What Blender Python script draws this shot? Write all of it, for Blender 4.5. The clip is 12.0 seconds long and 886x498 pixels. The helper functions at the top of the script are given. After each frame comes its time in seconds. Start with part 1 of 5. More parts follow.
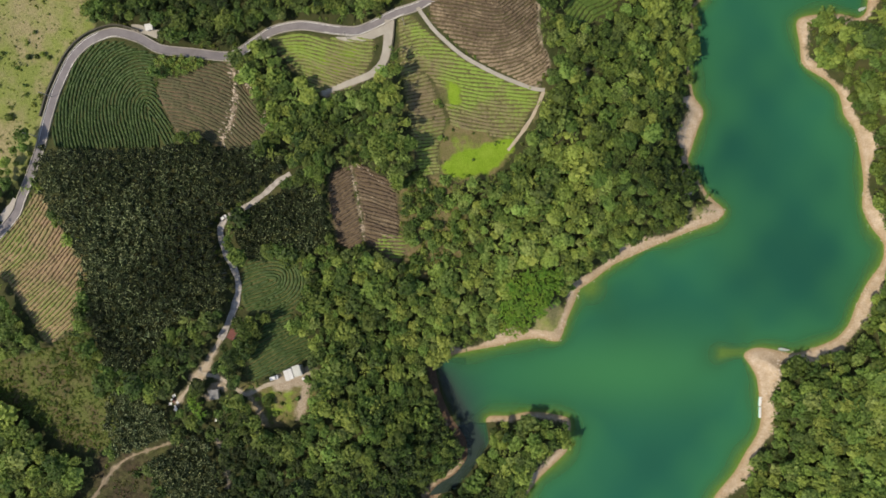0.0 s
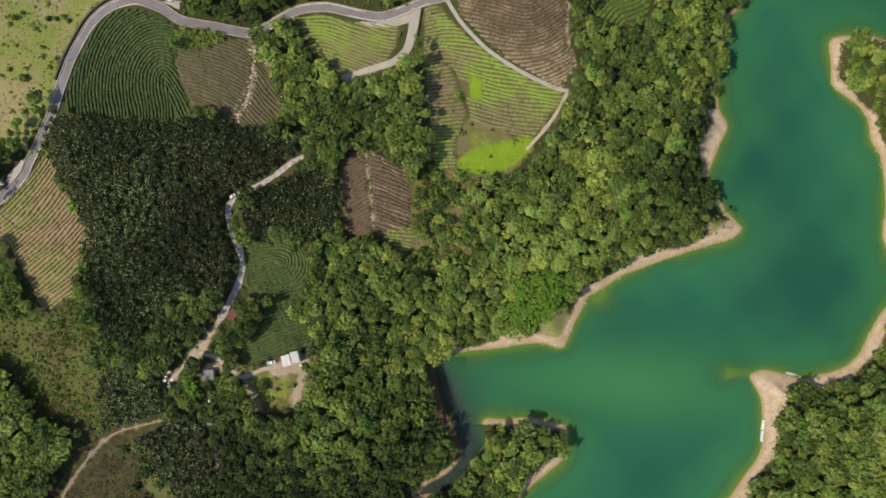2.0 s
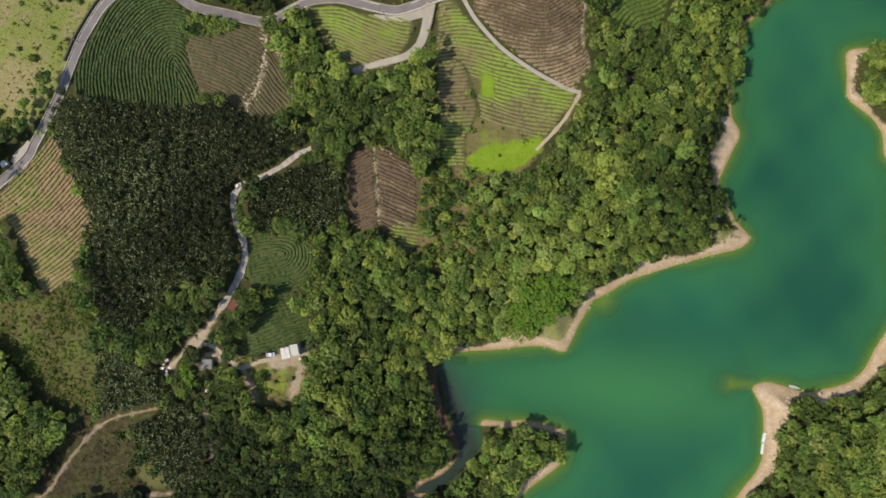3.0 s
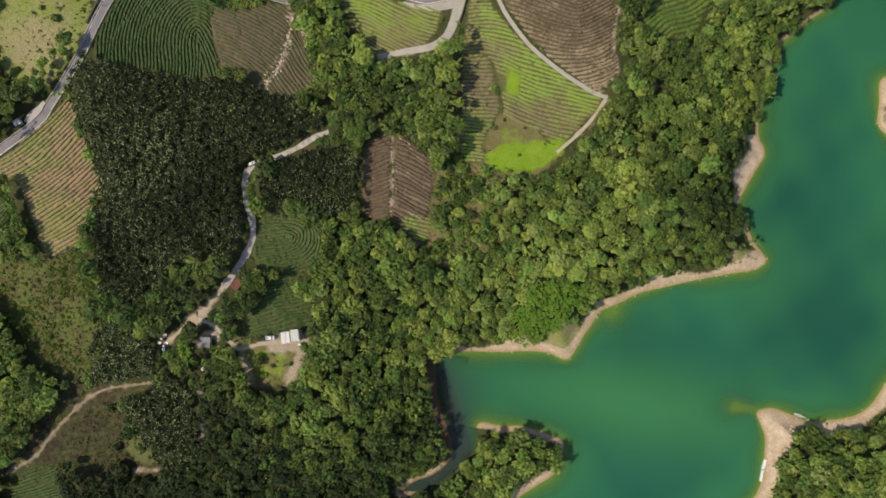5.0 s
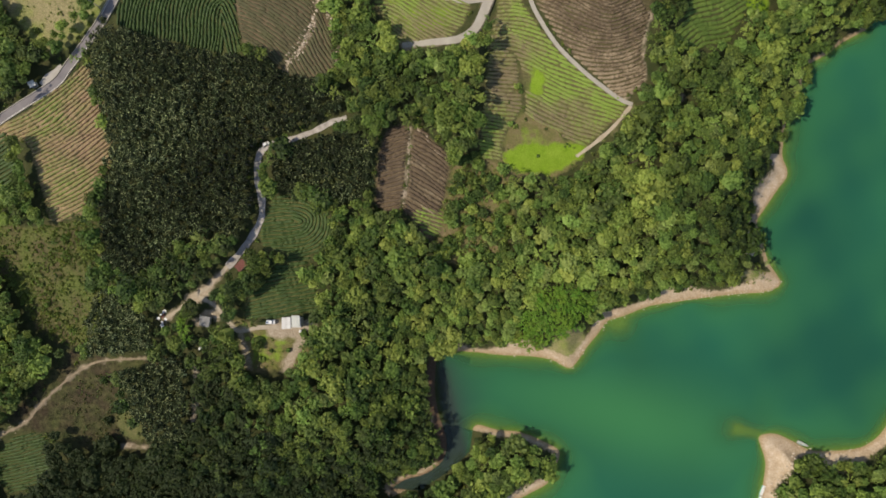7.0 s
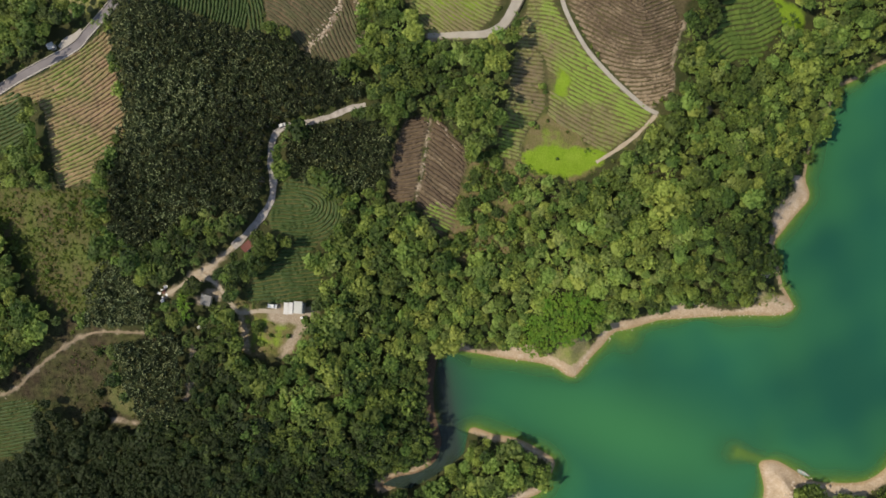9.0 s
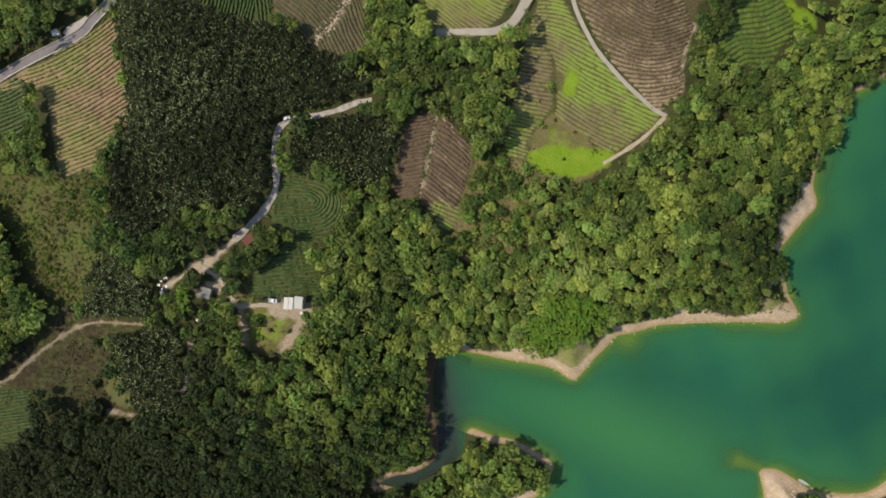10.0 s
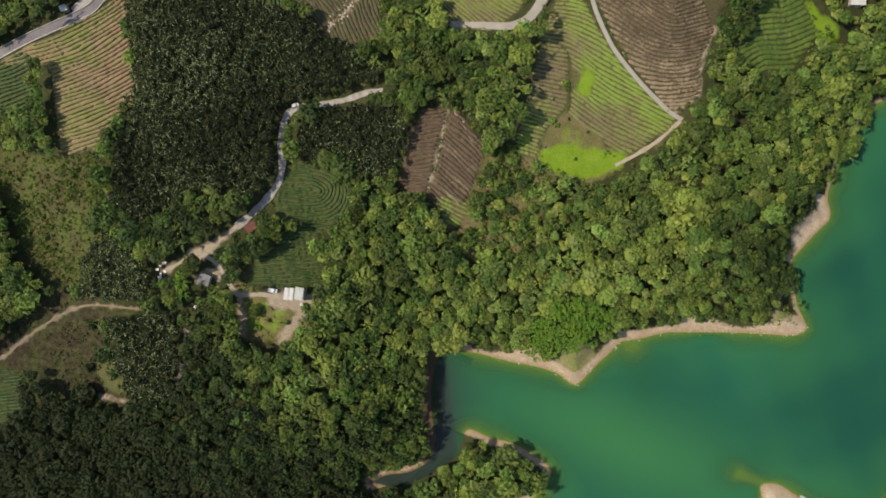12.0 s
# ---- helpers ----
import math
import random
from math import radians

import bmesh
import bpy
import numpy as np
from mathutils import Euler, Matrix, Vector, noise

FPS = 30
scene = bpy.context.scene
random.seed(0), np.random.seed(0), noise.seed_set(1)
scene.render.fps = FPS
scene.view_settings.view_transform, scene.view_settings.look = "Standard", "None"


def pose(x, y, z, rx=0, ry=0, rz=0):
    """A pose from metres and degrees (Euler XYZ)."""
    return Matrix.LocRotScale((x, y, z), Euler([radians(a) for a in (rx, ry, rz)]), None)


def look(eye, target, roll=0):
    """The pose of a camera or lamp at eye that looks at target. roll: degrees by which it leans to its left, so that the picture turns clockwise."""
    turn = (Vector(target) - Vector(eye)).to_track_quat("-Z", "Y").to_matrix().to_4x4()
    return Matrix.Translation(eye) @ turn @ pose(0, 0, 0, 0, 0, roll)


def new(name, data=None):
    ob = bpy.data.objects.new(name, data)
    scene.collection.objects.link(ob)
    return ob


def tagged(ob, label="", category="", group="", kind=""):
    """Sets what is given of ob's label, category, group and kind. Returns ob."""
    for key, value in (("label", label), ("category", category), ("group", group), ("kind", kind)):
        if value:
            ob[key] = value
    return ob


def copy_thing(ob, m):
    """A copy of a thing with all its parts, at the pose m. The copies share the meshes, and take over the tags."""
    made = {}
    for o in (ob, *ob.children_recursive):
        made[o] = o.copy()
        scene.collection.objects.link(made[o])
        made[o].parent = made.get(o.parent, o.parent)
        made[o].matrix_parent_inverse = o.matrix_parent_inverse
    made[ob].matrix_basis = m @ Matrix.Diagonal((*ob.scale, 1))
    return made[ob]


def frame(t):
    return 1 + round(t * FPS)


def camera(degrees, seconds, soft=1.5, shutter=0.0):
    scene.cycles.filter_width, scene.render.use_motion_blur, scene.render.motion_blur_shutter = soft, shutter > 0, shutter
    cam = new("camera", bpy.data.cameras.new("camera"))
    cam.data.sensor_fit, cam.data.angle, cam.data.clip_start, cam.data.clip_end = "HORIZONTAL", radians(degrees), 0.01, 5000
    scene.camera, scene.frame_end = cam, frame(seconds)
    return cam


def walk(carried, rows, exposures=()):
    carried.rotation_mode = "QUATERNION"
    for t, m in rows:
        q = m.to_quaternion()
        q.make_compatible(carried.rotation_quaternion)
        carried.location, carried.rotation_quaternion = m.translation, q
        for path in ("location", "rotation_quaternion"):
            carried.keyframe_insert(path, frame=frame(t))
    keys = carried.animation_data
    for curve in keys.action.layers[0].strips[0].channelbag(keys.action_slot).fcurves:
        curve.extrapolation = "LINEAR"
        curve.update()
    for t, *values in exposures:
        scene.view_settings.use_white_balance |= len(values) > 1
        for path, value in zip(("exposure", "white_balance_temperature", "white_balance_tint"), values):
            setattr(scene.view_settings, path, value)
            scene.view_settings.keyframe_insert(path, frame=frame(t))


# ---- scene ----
cam = camera(70.7, 12.0, soft=1.75)
PATH = [
    (0, -12.58, 78.04, 285.00, -0.371, 1.131, -1.600),
    (0.5, -13.25, 77.44, 283.81, -0.337, 1.222, -0.522),
    (1, -13.92, 76.85, 282.62, -0.281, 1.310, 0.559),
    (1.5, -14.59, 76.26, 281.43, -0.205, 1.373, 1.642),
    (2, -15.25, 75.66, 280.24, -0.172, 1.445, 2.761),
    (2.5, -15.92, 75.07, 279.06, -0.136, 1.511, 3.890),
    (3, -16.59, 74.49, 277.89, -0.069, 1.609, 5.040),
    (5, -19.25, 72.15, 273.29, 0.139, 1.949, 9.755),
    (5.5, -19.89, 71.54, 272.17, 0.223, 2.009, 10.870),
    (6, -20.52, 70.92, 271.05, 0.289, 2.090, 11.998),
    (6.5, -21.13, 70.29, 269.93, 0.351, 2.146, 13.095),
    (7, -21.72, 69.65, 268.82, 0.402, 2.200, 14.206),
    (9, -23.89, 67.00, 264.35, 0.712, 2.455, 18.703),
    (9.5, -24.36, 66.33, 263.22, 0.772, 2.443, 19.452),
    (10, -24.82, 65.66, 262.08, 0.844, 2.430, 20.133),
    (10.5, -25.26, 64.99, 260.94, 0.893, 2.405, 20.750),
    (11, -25.69, 64.33, 259.80, 0.948, 2.388, 21.376),
    (11.5, -26.11, 63.66, 258.66, 1.033, 2.347, 21.983),
    (12, -26.53, 62.99, 257.51, 1.067, 2.327, 22.614),
]
walk(cam, [(t, pose(*place)) for t, *place in PATH], exposures=[(0, 0.1, 7130, 12), (12, 0.02, 7130, 12)])

# ---- light ----
SUN_AZIMUTH, SUN_ELEVATION = radians(-113), radians(53)
world = bpy.data.worlds.new("sky")
world.use_nodes = True
scene.world = world
sky = world.node_tree.nodes.new("ShaderNodeTexSky")
sky.sky_type, sky.sun_disc = "NISHITA", False
sky.sun_elevation, sky.sun_rotation = SUN_ELEVATION, SUN_AZIMUTH % (2 * math.pi)
world.node_tree.nodes["Background"].inputs["Strength"].default_value = 0.125
world.node_tree.links.new(sky.outputs[0], world.node_tree.nodes["Background"].inputs["Color"])
to_sun = Vector((math.sin(SUN_AZIMUTH) * math.cos(SUN_ELEVATION), math.cos(SUN_AZIMUTH) * math.cos(SUN_ELEVATION), math.sin(SUN_ELEVATION)))
sun = new("sun", bpy.data.lights.new("sun", "SUN"))
sun.data.energy, sun.data.angle, sun.data.color = 3.4, radians(0.5), (1.0, 0.93, 0.8)
sun.matrix_world = look(to_sun * 400, (0, 0, 0))


# ---- materials ----
class Nodes:
    """A short way to write a material's nodes."""

    def __init__(self, name):
        self.mat = bpy.data.materials.new(name)
        self.mat.use_nodes = True
        self.tree = self.mat.node_tree
        self.bsdf = self.tree.nodes["Principled BSDF"]
        self.where = self.add("ShaderNodeNewGeometry").outputs["Position"]

    def add(self, kind, **values):
        n = self.tree.nodes.new(kind)
        for key, v in values.items():
            if isinstance(v, bpy.types.NodeSocket):
                self.tree.links.new(v, n.inputs[key.replace("_", " ")])
            else:
                n.inputs[key.replace("_", " ")].default_value = v
        return n

    def link(self, a, b):
        self.tree.links.new(a, b)

    def noise(self, scale, detail=4.0, rough=0.55, low=0.3, high=0.7):
        n = self.add("ShaderNodeTexNoise", Vector=self.where, Scale=scale, Detail=detail, Roughness=rough)
        m = self.add("ShaderNodeMapRange", Value=n.outputs["Fac"])
        m.inputs[1].default_value, m.inputs[2].default_value = low, high
        return m.outputs[0]

    def mix(self, f, a, b):
        n = self.tree.nodes.new("ShaderNodeMix")
        n.data_type = "RGBA"
        for sock, v in ((n.inputs[0], f), (n.inputs[6], a), (n.inputs[7], b)):
            if isinstance(v, bpy.types.NodeSocket):
                self.link(v, sock)
            elif isinstance(v, tuple):
                sock.default_value = (*v, 1)
            else:
                sock.default_value = v
        return n.outputs[2]

    def math(self, op, a, b=0.0):
        n = self.tree.nodes.new("ShaderNodeMath")
        n.operation = op
        for sock, v in ((n.inputs[0], a), (n.inputs[1], b)):
            if isinstance(v, bpy.types.NodeSocket):
                self.link(v, sock)
            else:
                sock.default_value = v
        return n.outputs[0]

    def attribute(self, name):
        n = self.tree.nodes.new("ShaderNodeAttribute")
        n.attribute_name = name
        return n.outputs["Fac"]

    def edge(self, value, ragged, width=0.08):
        """A mask from a field that is 0.5 on its outline, with a ragged edge."""
        n = self.add("ShaderNodeMapRange", Value=self.math("ADD", value, ragged))
        n.inputs[1].default_value, n.inputs[2].default_value = 0.5 - width, 0.5 + width
        return n.outputs[0]

    def bump(self, heights, strength, distance):
        b = self.add("ShaderNodeBump", Height=heights, Strength=strength, Distance=distance)
        self.link(b.outputs[0], self.bsdf.inputs["Normal"])

    def done(self, colour, rough=0.8, specular=0.3, metallic=0.0):
        if isinstance(colour, tuple):
            self.bsdf.inputs["Base Color"].default_value = (*colour, 1)
        else:
            self.link(colour, self.bsdf.inputs["Base Color"])
        self.bsdf.inputs["Roughness"].default_value = rough
        self.bsdf.inputs["Specular IOR Level"].default_value = specular
        self.bsdf.inputs["Metallic"].default_value = metallic
        return self.mat


def plain(name, a, b, scale=1.0, rough=0.7, bump=0.2, specular=0.3, metallic=0.0):
    """Two tones mixed at two scales, with fine relief."""
    n = Nodes(name)
    coarse, fine = n.noise(scale * 0.2), n.noise(scale * 2.5, 6)
    f = n.math("ADD", n.math("MULTIPLY", coarse, 0.6), n.math("MULTIPLY", fine, 0.4))
    n.bump(fine, bump, 0.05)
    return n.done(n.mix(f, a, b), rough, specular, metallic)


def foliage(name, dark, mid, light, source, rough=0.55, glow=0.32, specular=0.25, by_leaf=0.3, lift=0.0, rare=1.0, vary=1.0):
    """Leaves: tone by tree and by leaf, partly lit through."""
    n = Nodes(name)
    if source == "object":
        tint = n.tree.nodes.new("ShaderNodeObjectInfo").outputs["Random"]
    else:
        tint = n.attribute("tint")
    leaf = n.tree.nodes.new("ShaderNodeNewGeometry").outputs["Random Per Island"]
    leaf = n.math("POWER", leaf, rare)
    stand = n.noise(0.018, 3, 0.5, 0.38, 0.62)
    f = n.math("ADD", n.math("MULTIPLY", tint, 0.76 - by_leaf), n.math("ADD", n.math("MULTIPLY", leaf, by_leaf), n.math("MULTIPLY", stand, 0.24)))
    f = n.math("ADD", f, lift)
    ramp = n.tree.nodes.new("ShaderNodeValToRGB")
    ramp.color_ramp.elements[0].color, ramp.color_ramp.elements[1].color = (*dark, 1), (*light, 1)
    ramp.color_ramp.elements[0].position, ramp.color_ramp.elements[1].position = 0.14, 0.88
    middle = ramp.color_ramp.elements.new(0.52)
    middle.color = (*mid, 1)
    n.link(f, ramp.inputs[0])
    # each tree has a hue of its own, from yellowish over fresh green to blue-green and greyish
    hue = n.tree.nodes.new("ShaderNodeValToRGB")
    hue.color_ramp.elements[0].color, hue.color_ramp.elements[1].color = (1.02, 1.0, 0.86, 1), (0.95, 0.96, 1.08, 1)
    hue.color_ramp.elements.new(0.36).color = (0.91, 1.01, 0.82, 1)
    hue.color_ramp.elements.new(0.68).color = (0.72, 0.97, 0.83, 1)
    n.link(n.math("FRACT", n.math("MULTIPLY", tint, 13.7)), hue.inputs[0])
    fresh = n.tree.nodes.new("ShaderNodeMix")
    fresh.data_type, fresh.blend_type = "RGBA", "MULTIPLY"
    fresh.inputs[0].default_value = vary
    n.link(ramp.outputs[0], fresh.inputs[6])
    n.link(hue.outputs[0], fresh.inputs[7])
    tone = fresh.outputs[2]
    n.bump(n.noise(1.9, 4, 0.6), 0.45, 0.3)
    n.done(tone, rough, specular)
    through_leaf = n.tree.nodes.new("ShaderNodeBsdfTranslucent")
    n.link(tone, through_leaf.inputs[0])
    m = n.tree.nodes.new("ShaderNodeMixShader")
    m.inputs[0].default_value = glow
    n.link(n.bsdf.outputs[0], m.inputs[1])
    n.link(through_leaf.outputs[0], m.inputs[2])
    n.link(m.outputs[0], n.tree.nodes["Material Output"].inputs[0])
    return n.mat


def ground_material():
    n = Nodes("ground")
    wob = n.math("MULTIPLY", n.math("SUBTRACT", n.noise(0.25, 5), 0.5), 0.22)
    wob_fine = n.math("MULTIPLY", n.math("SUBTRACT", n.noise(0.9, 5), 0.5), 0.3)
    grain, patch, broad = n.noise(1.6, 6), n.noise(0.22, 4), n.noise(0.06, 3)
    litter = n.mix(patch, (0.035, 0.05, 0.016), (0.075, 0.075, 0.03))
    soil = n.mix(grain, (0.11, 0.08, 0.046), (0.23, 0.175, 0.11))
    clay = n.mix(patch, n.mix(grain, (0.27, 0.19, 0.11), (0.45, 0.33, 0.2)), n.mix(grain, (0.19, 0.16, 0.07), (0.33, 0.28, 0.13)))
    thin_turf = n.mix(patch, n.mix(grain, (0.085, 0.1, 0.03), (0.165, 0.18, 0.052)), n.mix(grain, (0.095, 0.078, 0.04), (0.18, 0.145, 0.08)))
    gaps = n.mix(patch, n.mix(grain, (0.06, 0.085, 0.024), (0.125, 0.15, 0.045)), n.mix(grain, (0.1, 0.1, 0.04), (0.19, 0.18, 0.075)))
    furrow = n.mix(patch, n.mix(grain, (0.075, 0.06, 0.032), (0.15, 0.12, 0.07)), n.mix(grain, (0.06, 0.062, 0.024), (0.125, 0.12, 0.05)))
    turf = n.mix(patch, n.mix(grain, (0.1, 0.11, 0.03), (0.17, 0.17, 0.05)), n.mix(grain, (0.16, 0.125, 0.06), (0.26, 0.21, 0.11)))
    dark_turf = n.mix(grain, (0.045, 0.058, 0.02), (0.1, 0.105, 0.04))
    lush = n.mix(grain, n.mix(patch, (0.13, 0.23, 0.015), (0.19, 0.3, 0.025)), n.mix(patch, (0.2, 0.34, 0.02), (0.25, 0.37, 0.04)))
    straw = n.mix(n.noise(0.06, 6, 0.65, 0.42, 0.6), n.mix(grain, (0.14, 0.18, 0.04), (0.26, 0.3, 0.08)), n.mix(grain, (0.2, 0.175, 0.085), (0.37, 0.325, 0.17)))
    rough_grass = n.mix(n.noise(0.09, 5, 0.65, 0.36, 0.62), n.mix(grain, (0.06, 0.085, 0.02), (0.15, 0.18, 0.045)), n.mix(grain, (0.055, 0.045, 0.022), (0.15, 0.125, 0.06)))
    sand = n.mix(n.noise(0.35, 5, 0.6, 0.35, 0.65), n.mix(grain, (0.5, 0.405, 0.3), (0.64, 0.54, 0.42)), n.mix(grain, (0.38, 0.275, 0.175), (0.54, 0.42, 0.29)))
    sand = n.mix(n.noise(0.11, 4, 0.6, 0.42, 0.66), sand, n.mix(grain, (0.31, 0.235, 0.15), (0.47, 0.365, 0.245)))
    mottle = n.noise(0.55, 5, 0.65, 0.35, 0.65)
    heath = n.mix(n.noise(0.1, 5, 0.6, 0.38, 0.62), n.mix(mottle, (0.026, 0.02, 0.012), (0.085, 0.064, 0.037)), n.mix(mottle, (0.032, 0.036, 0.013), (0.1, 0.108, 0.038)))
    gravel = n.mix(grain, (0.3, 0.235, 0.16), (0.5, 0.42, 0.32))
    c = litter
    for name, col in (("scrub", rough_grass), ("heath", heath), ("straw", straw), ("dark_turf", dark_turf), ("turf", turf), ("soil", soil), ("gaps", gaps), ("furrow", furrow), ("thin_turf", thin_turf), ("clay", clay), ("lush", lush), ("dirt", gravel)):
        c = n.mix(n.edge(n.attribute(name), wob), c, col)
    c = n.mix(n.edge(n.attribute("sand"), wob_fine, 0.12), c, sand)
    # a wet, stained band at the water's edge
    wet = n.edge(n.attribute("wet"), wob_fine, 0.2)
    c = n.mix(wet, c, n.mix(grain, (0.31, 0.215, 0.12), (0.46, 0.34, 0.2)))
    c = n.mix(n.edge(n.attribute("mud"), wob_fine, 0.15), c, n.mix(grain, (0.095, 0.06, 0.038), (0.185, 0.12, 0.082)))
    n.bump(n.math("ADD", grain, n.math("MULTIPLY", n.noise(6, 5), 0.4)), 0.5, 0.25)
    return n.done(c, 0.9, 0.2)


def water_material():
    n = Nodes("lake_water")
    slow = n.noise(0.012, 2, 0.4, 0.36, 0.64)
    near = n.attribute("shoal")
    deep = n.mix(slow, (0.01, 0.076, 0.049), (0.015, 0.113, 0.066))
    c = n.mix(n.math("MULTIPLY", near, 0.8), deep, (0.05, 0.225, 0.07))
    # inlet tone: murky water plus bank trees' shade mixed into the colour
    c = n.mix(n.attribute("murk_shade"), c, (0.034, 0.048, 0.044))
    n.done(c, 0.14, 0.3)
    n.bump(n.noise(0.7, 3), 0.06, 0.1)
    clear = n.tree.nodes.new("ShaderNodeBsdfTransparent")
    clear.inputs[0].default_value = (0.66, 0.95, 0.5, 1)
    m = n.tree.nodes.new("ShaderNodeMixShader")
    n.link(n.attribute("clear"), m.inputs[0])
    n.link(n.bsdf.outputs[0], m.inputs[1])
    n.link(clear.outputs[0], m.inputs[2])
    n.link(m.outputs[0], n.tree.nodes["Material Output"].inputs[0])
    return n.mat


GROUND, WATER = ground_material(), water_material()
ASPHALT = plain("worn_asphalt", (0.15, 0.138, 0.145), (0.26, 0.242, 0.245), 1.0, 0.85)
CONCRETE = plain("concrete", (0.34, 0.32, 0.29), (0.5, 0.47, 0.43), 1.0, 0.85)
PALE_CONCRETE = plain("pale_concrete", (0.31, 0.285, 0.24), (0.45, 0.42, 0.36), 1.0, 0.85)
PATCHED = plain("patched_concrete", (0.2, 0.185, 0.165), (0.54, 0.5, 0.46), 2.5, 0.85)
DIRT = plain("packed_dirt", (0.33, 0.275, 0.2), (0.5, 0.435, 0.34), 2.0, 0.95)
DULL_DIRT = plain("dull_dirt", (0.2, 0.155, 0.105), (0.36, 0.29, 0.2), 2.5, 0.95)
STONE = plain("pale_stone", (0.38, 0.3, 0.22), (0.62, 0.53, 0.42), 2.0, 0.9)
WALL_STONE = plain("dark_wall_stone", (0.05, 0.05, 0.035), (0.13, 0.12, 0.09), 2.0, 0.9, 0.5)
WHITE_PAINT = plain("white_paint", (0.72, 0.72, 0.7), (0.84, 0.84, 0.82), 1.0, 0.4, 0.05)
GREY_PAINT = plain("weathered_paint", (0.34, 0.35, 0.33), (0.5, 0.5, 0.47), 1.5, 0.5, 0.05)
ROOF_WHITE = plain("white_sheet_metal", (0.5, 0.5, 0.48), (0.68, 0.68, 0.65), 1.2, 0.45, 0.1)
ROOF_GREEN = plain("faded_grey_green_sheet", (0.4, 0.42, 0.38), (0.54, 0.55, 0.5), 1.2, 0.5, 0.1)
ROOF_GREY = plain("grey_sheet_metal", (0.14, 0.145, 0.145), (0.25, 0.25, 0.25), 1.2, 0.5, 0.1)
ROOF_RED = plain("red_sheet_metal", (0.13, 0.045, 0.035), (0.22, 0.08, 0.06), 1.5, 0.6, 0.1)
PLASTER = plain("weathered_plaster", (0.45, 0.42, 0.37), (0.6, 0.57, 0.52), 1.0, 0.85)
GLASS = plain("dark_glass", (0.02, 0.025, 0.03), (0.03, 0.035, 0.04), 1.0, 0.08, 0.0, 0.5)
RUBBER = plain("rubber", (0.02, 0.02, 0.02), (0.035, 0.035, 0.035), 4.0, 0.8)
TEAL = plain("teal_paint", (0.25, 0.5, 0.42), (0.35, 0.6, 0.5), 2.0, 0.5)
BARK = plain("bark", (0.09, 0.065, 0.045), (0.19, 0.15, 0.11), 3.0, 0.9)
PALM_BARK = plain("palm_bark", (0.2, 0.18, 0.14), (0.32, 0.29, 0.23), 3.0, 0.85)
TEA_DARK = plain("dark_tea_leaves", (0.024, 0.05, 0.012), (0.065, 0.11, 0.024), 2.0, 0.6, 0.8)
TEA_FRESH = plain("fresh_tea_leaves", (0.06, 0.108, 0.02), (0.14, 0.205, 0.038), 1.0, 0.6, 0.8)
TEA_BARE = plain("bare_tea_stems", (0.09, 0.062, 0.04), (0.16, 0.12, 0.078), 1.6, 0.85, 0.9)
TEA_DULL = plain("dull_tea_leaves", (0.078, 0.066, 0.036), (0.1, 0.105, 0.044), 0.8, 0.75, 0.8)
BROADLEAF = dict(dark=(0.034, 0.052, 0.018), mid=(0.138, 0.19, 0.046), light=(0.39, 0.455, 0.118))
LEAF_OWN = foliage("broad_leaves", source="object", lift=0.1, **BROADLEAF)
LEAF_DARK = foliage("dark_broad_leaves", source="object", lift=-0.3, **BROADLEAF)
LEAF_MANY = foliage("woodland_leaves", source="attribute", **BROADLEAF)
LEAF_BAMBOO = foliage("bamboo_leaves", (0.05, 0.1, 0.018), (0.135, 0.25, 0.036), (0.25, 0.4, 0.06), source="attribute", glow=0.4)
# the rare pale tone paints sun glints onto a few frond pieces
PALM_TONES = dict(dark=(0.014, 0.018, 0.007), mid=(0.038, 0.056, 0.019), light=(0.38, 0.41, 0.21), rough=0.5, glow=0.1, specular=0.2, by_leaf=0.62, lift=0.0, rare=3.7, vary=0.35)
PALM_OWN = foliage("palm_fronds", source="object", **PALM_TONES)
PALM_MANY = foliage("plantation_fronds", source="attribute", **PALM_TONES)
SHRUB_TONES = dict(dark=(0.095, 0.13, 0.03), mid=(0.19, 0.235, 0.052), light=(0.32, 0.335, 0.1), glow=0.45)
SHRUB_MANY = foliage("undergrowth_leaves", source="attribute", **SHRUB_TONES)
HEATH_MANY = foliage("heath_leaves", (0.075, 0.075, 0.03), (0.12, 0.125, 0.046), (0.2, 0.215, 0.07), source="attribute", glow=0.3)



def tea_leaves(name, poor, fair, rich, fine=2.0, rough=0.65):
    """Tea that is thin and brown where it grows poorly and bright where it grows well."""
    n = Nodes(name)
    f = n.math("ADD", n.attribute("vigour"), n.math("MULTIPLY", n.math("SUBTRACT", n.noise(0.16, 5, 0.6, 0.3, 0.7), 0.5), 0.75))
    f = n.math("ADD", f, n.math("MULTIPLY", n.math("SUBTRACT", n.noise(fine, 6, 0.75, 0.32, 0.68), 0.5), 1.05))
    ramp = n.tree.nodes.new("ShaderNodeValToRGB")
    ramp.color_ramp.elements[0].color, ramp.color_ramp.elements[1].color = (*poor, 1), (*rich, 1)
    ramp.color_ramp.elements[0].position, ramp.color_ramp.elements[1].position = 0.08, 0.92
    ramp.color_ramp.elements.new(0.5).color = (*fair, 1)
    n.link(f, ramp.inputs[0])
    n.bump(n.noise(2.5, 6), 0.8, 0.08)
    return n.done(ramp.outputs[0], rough)


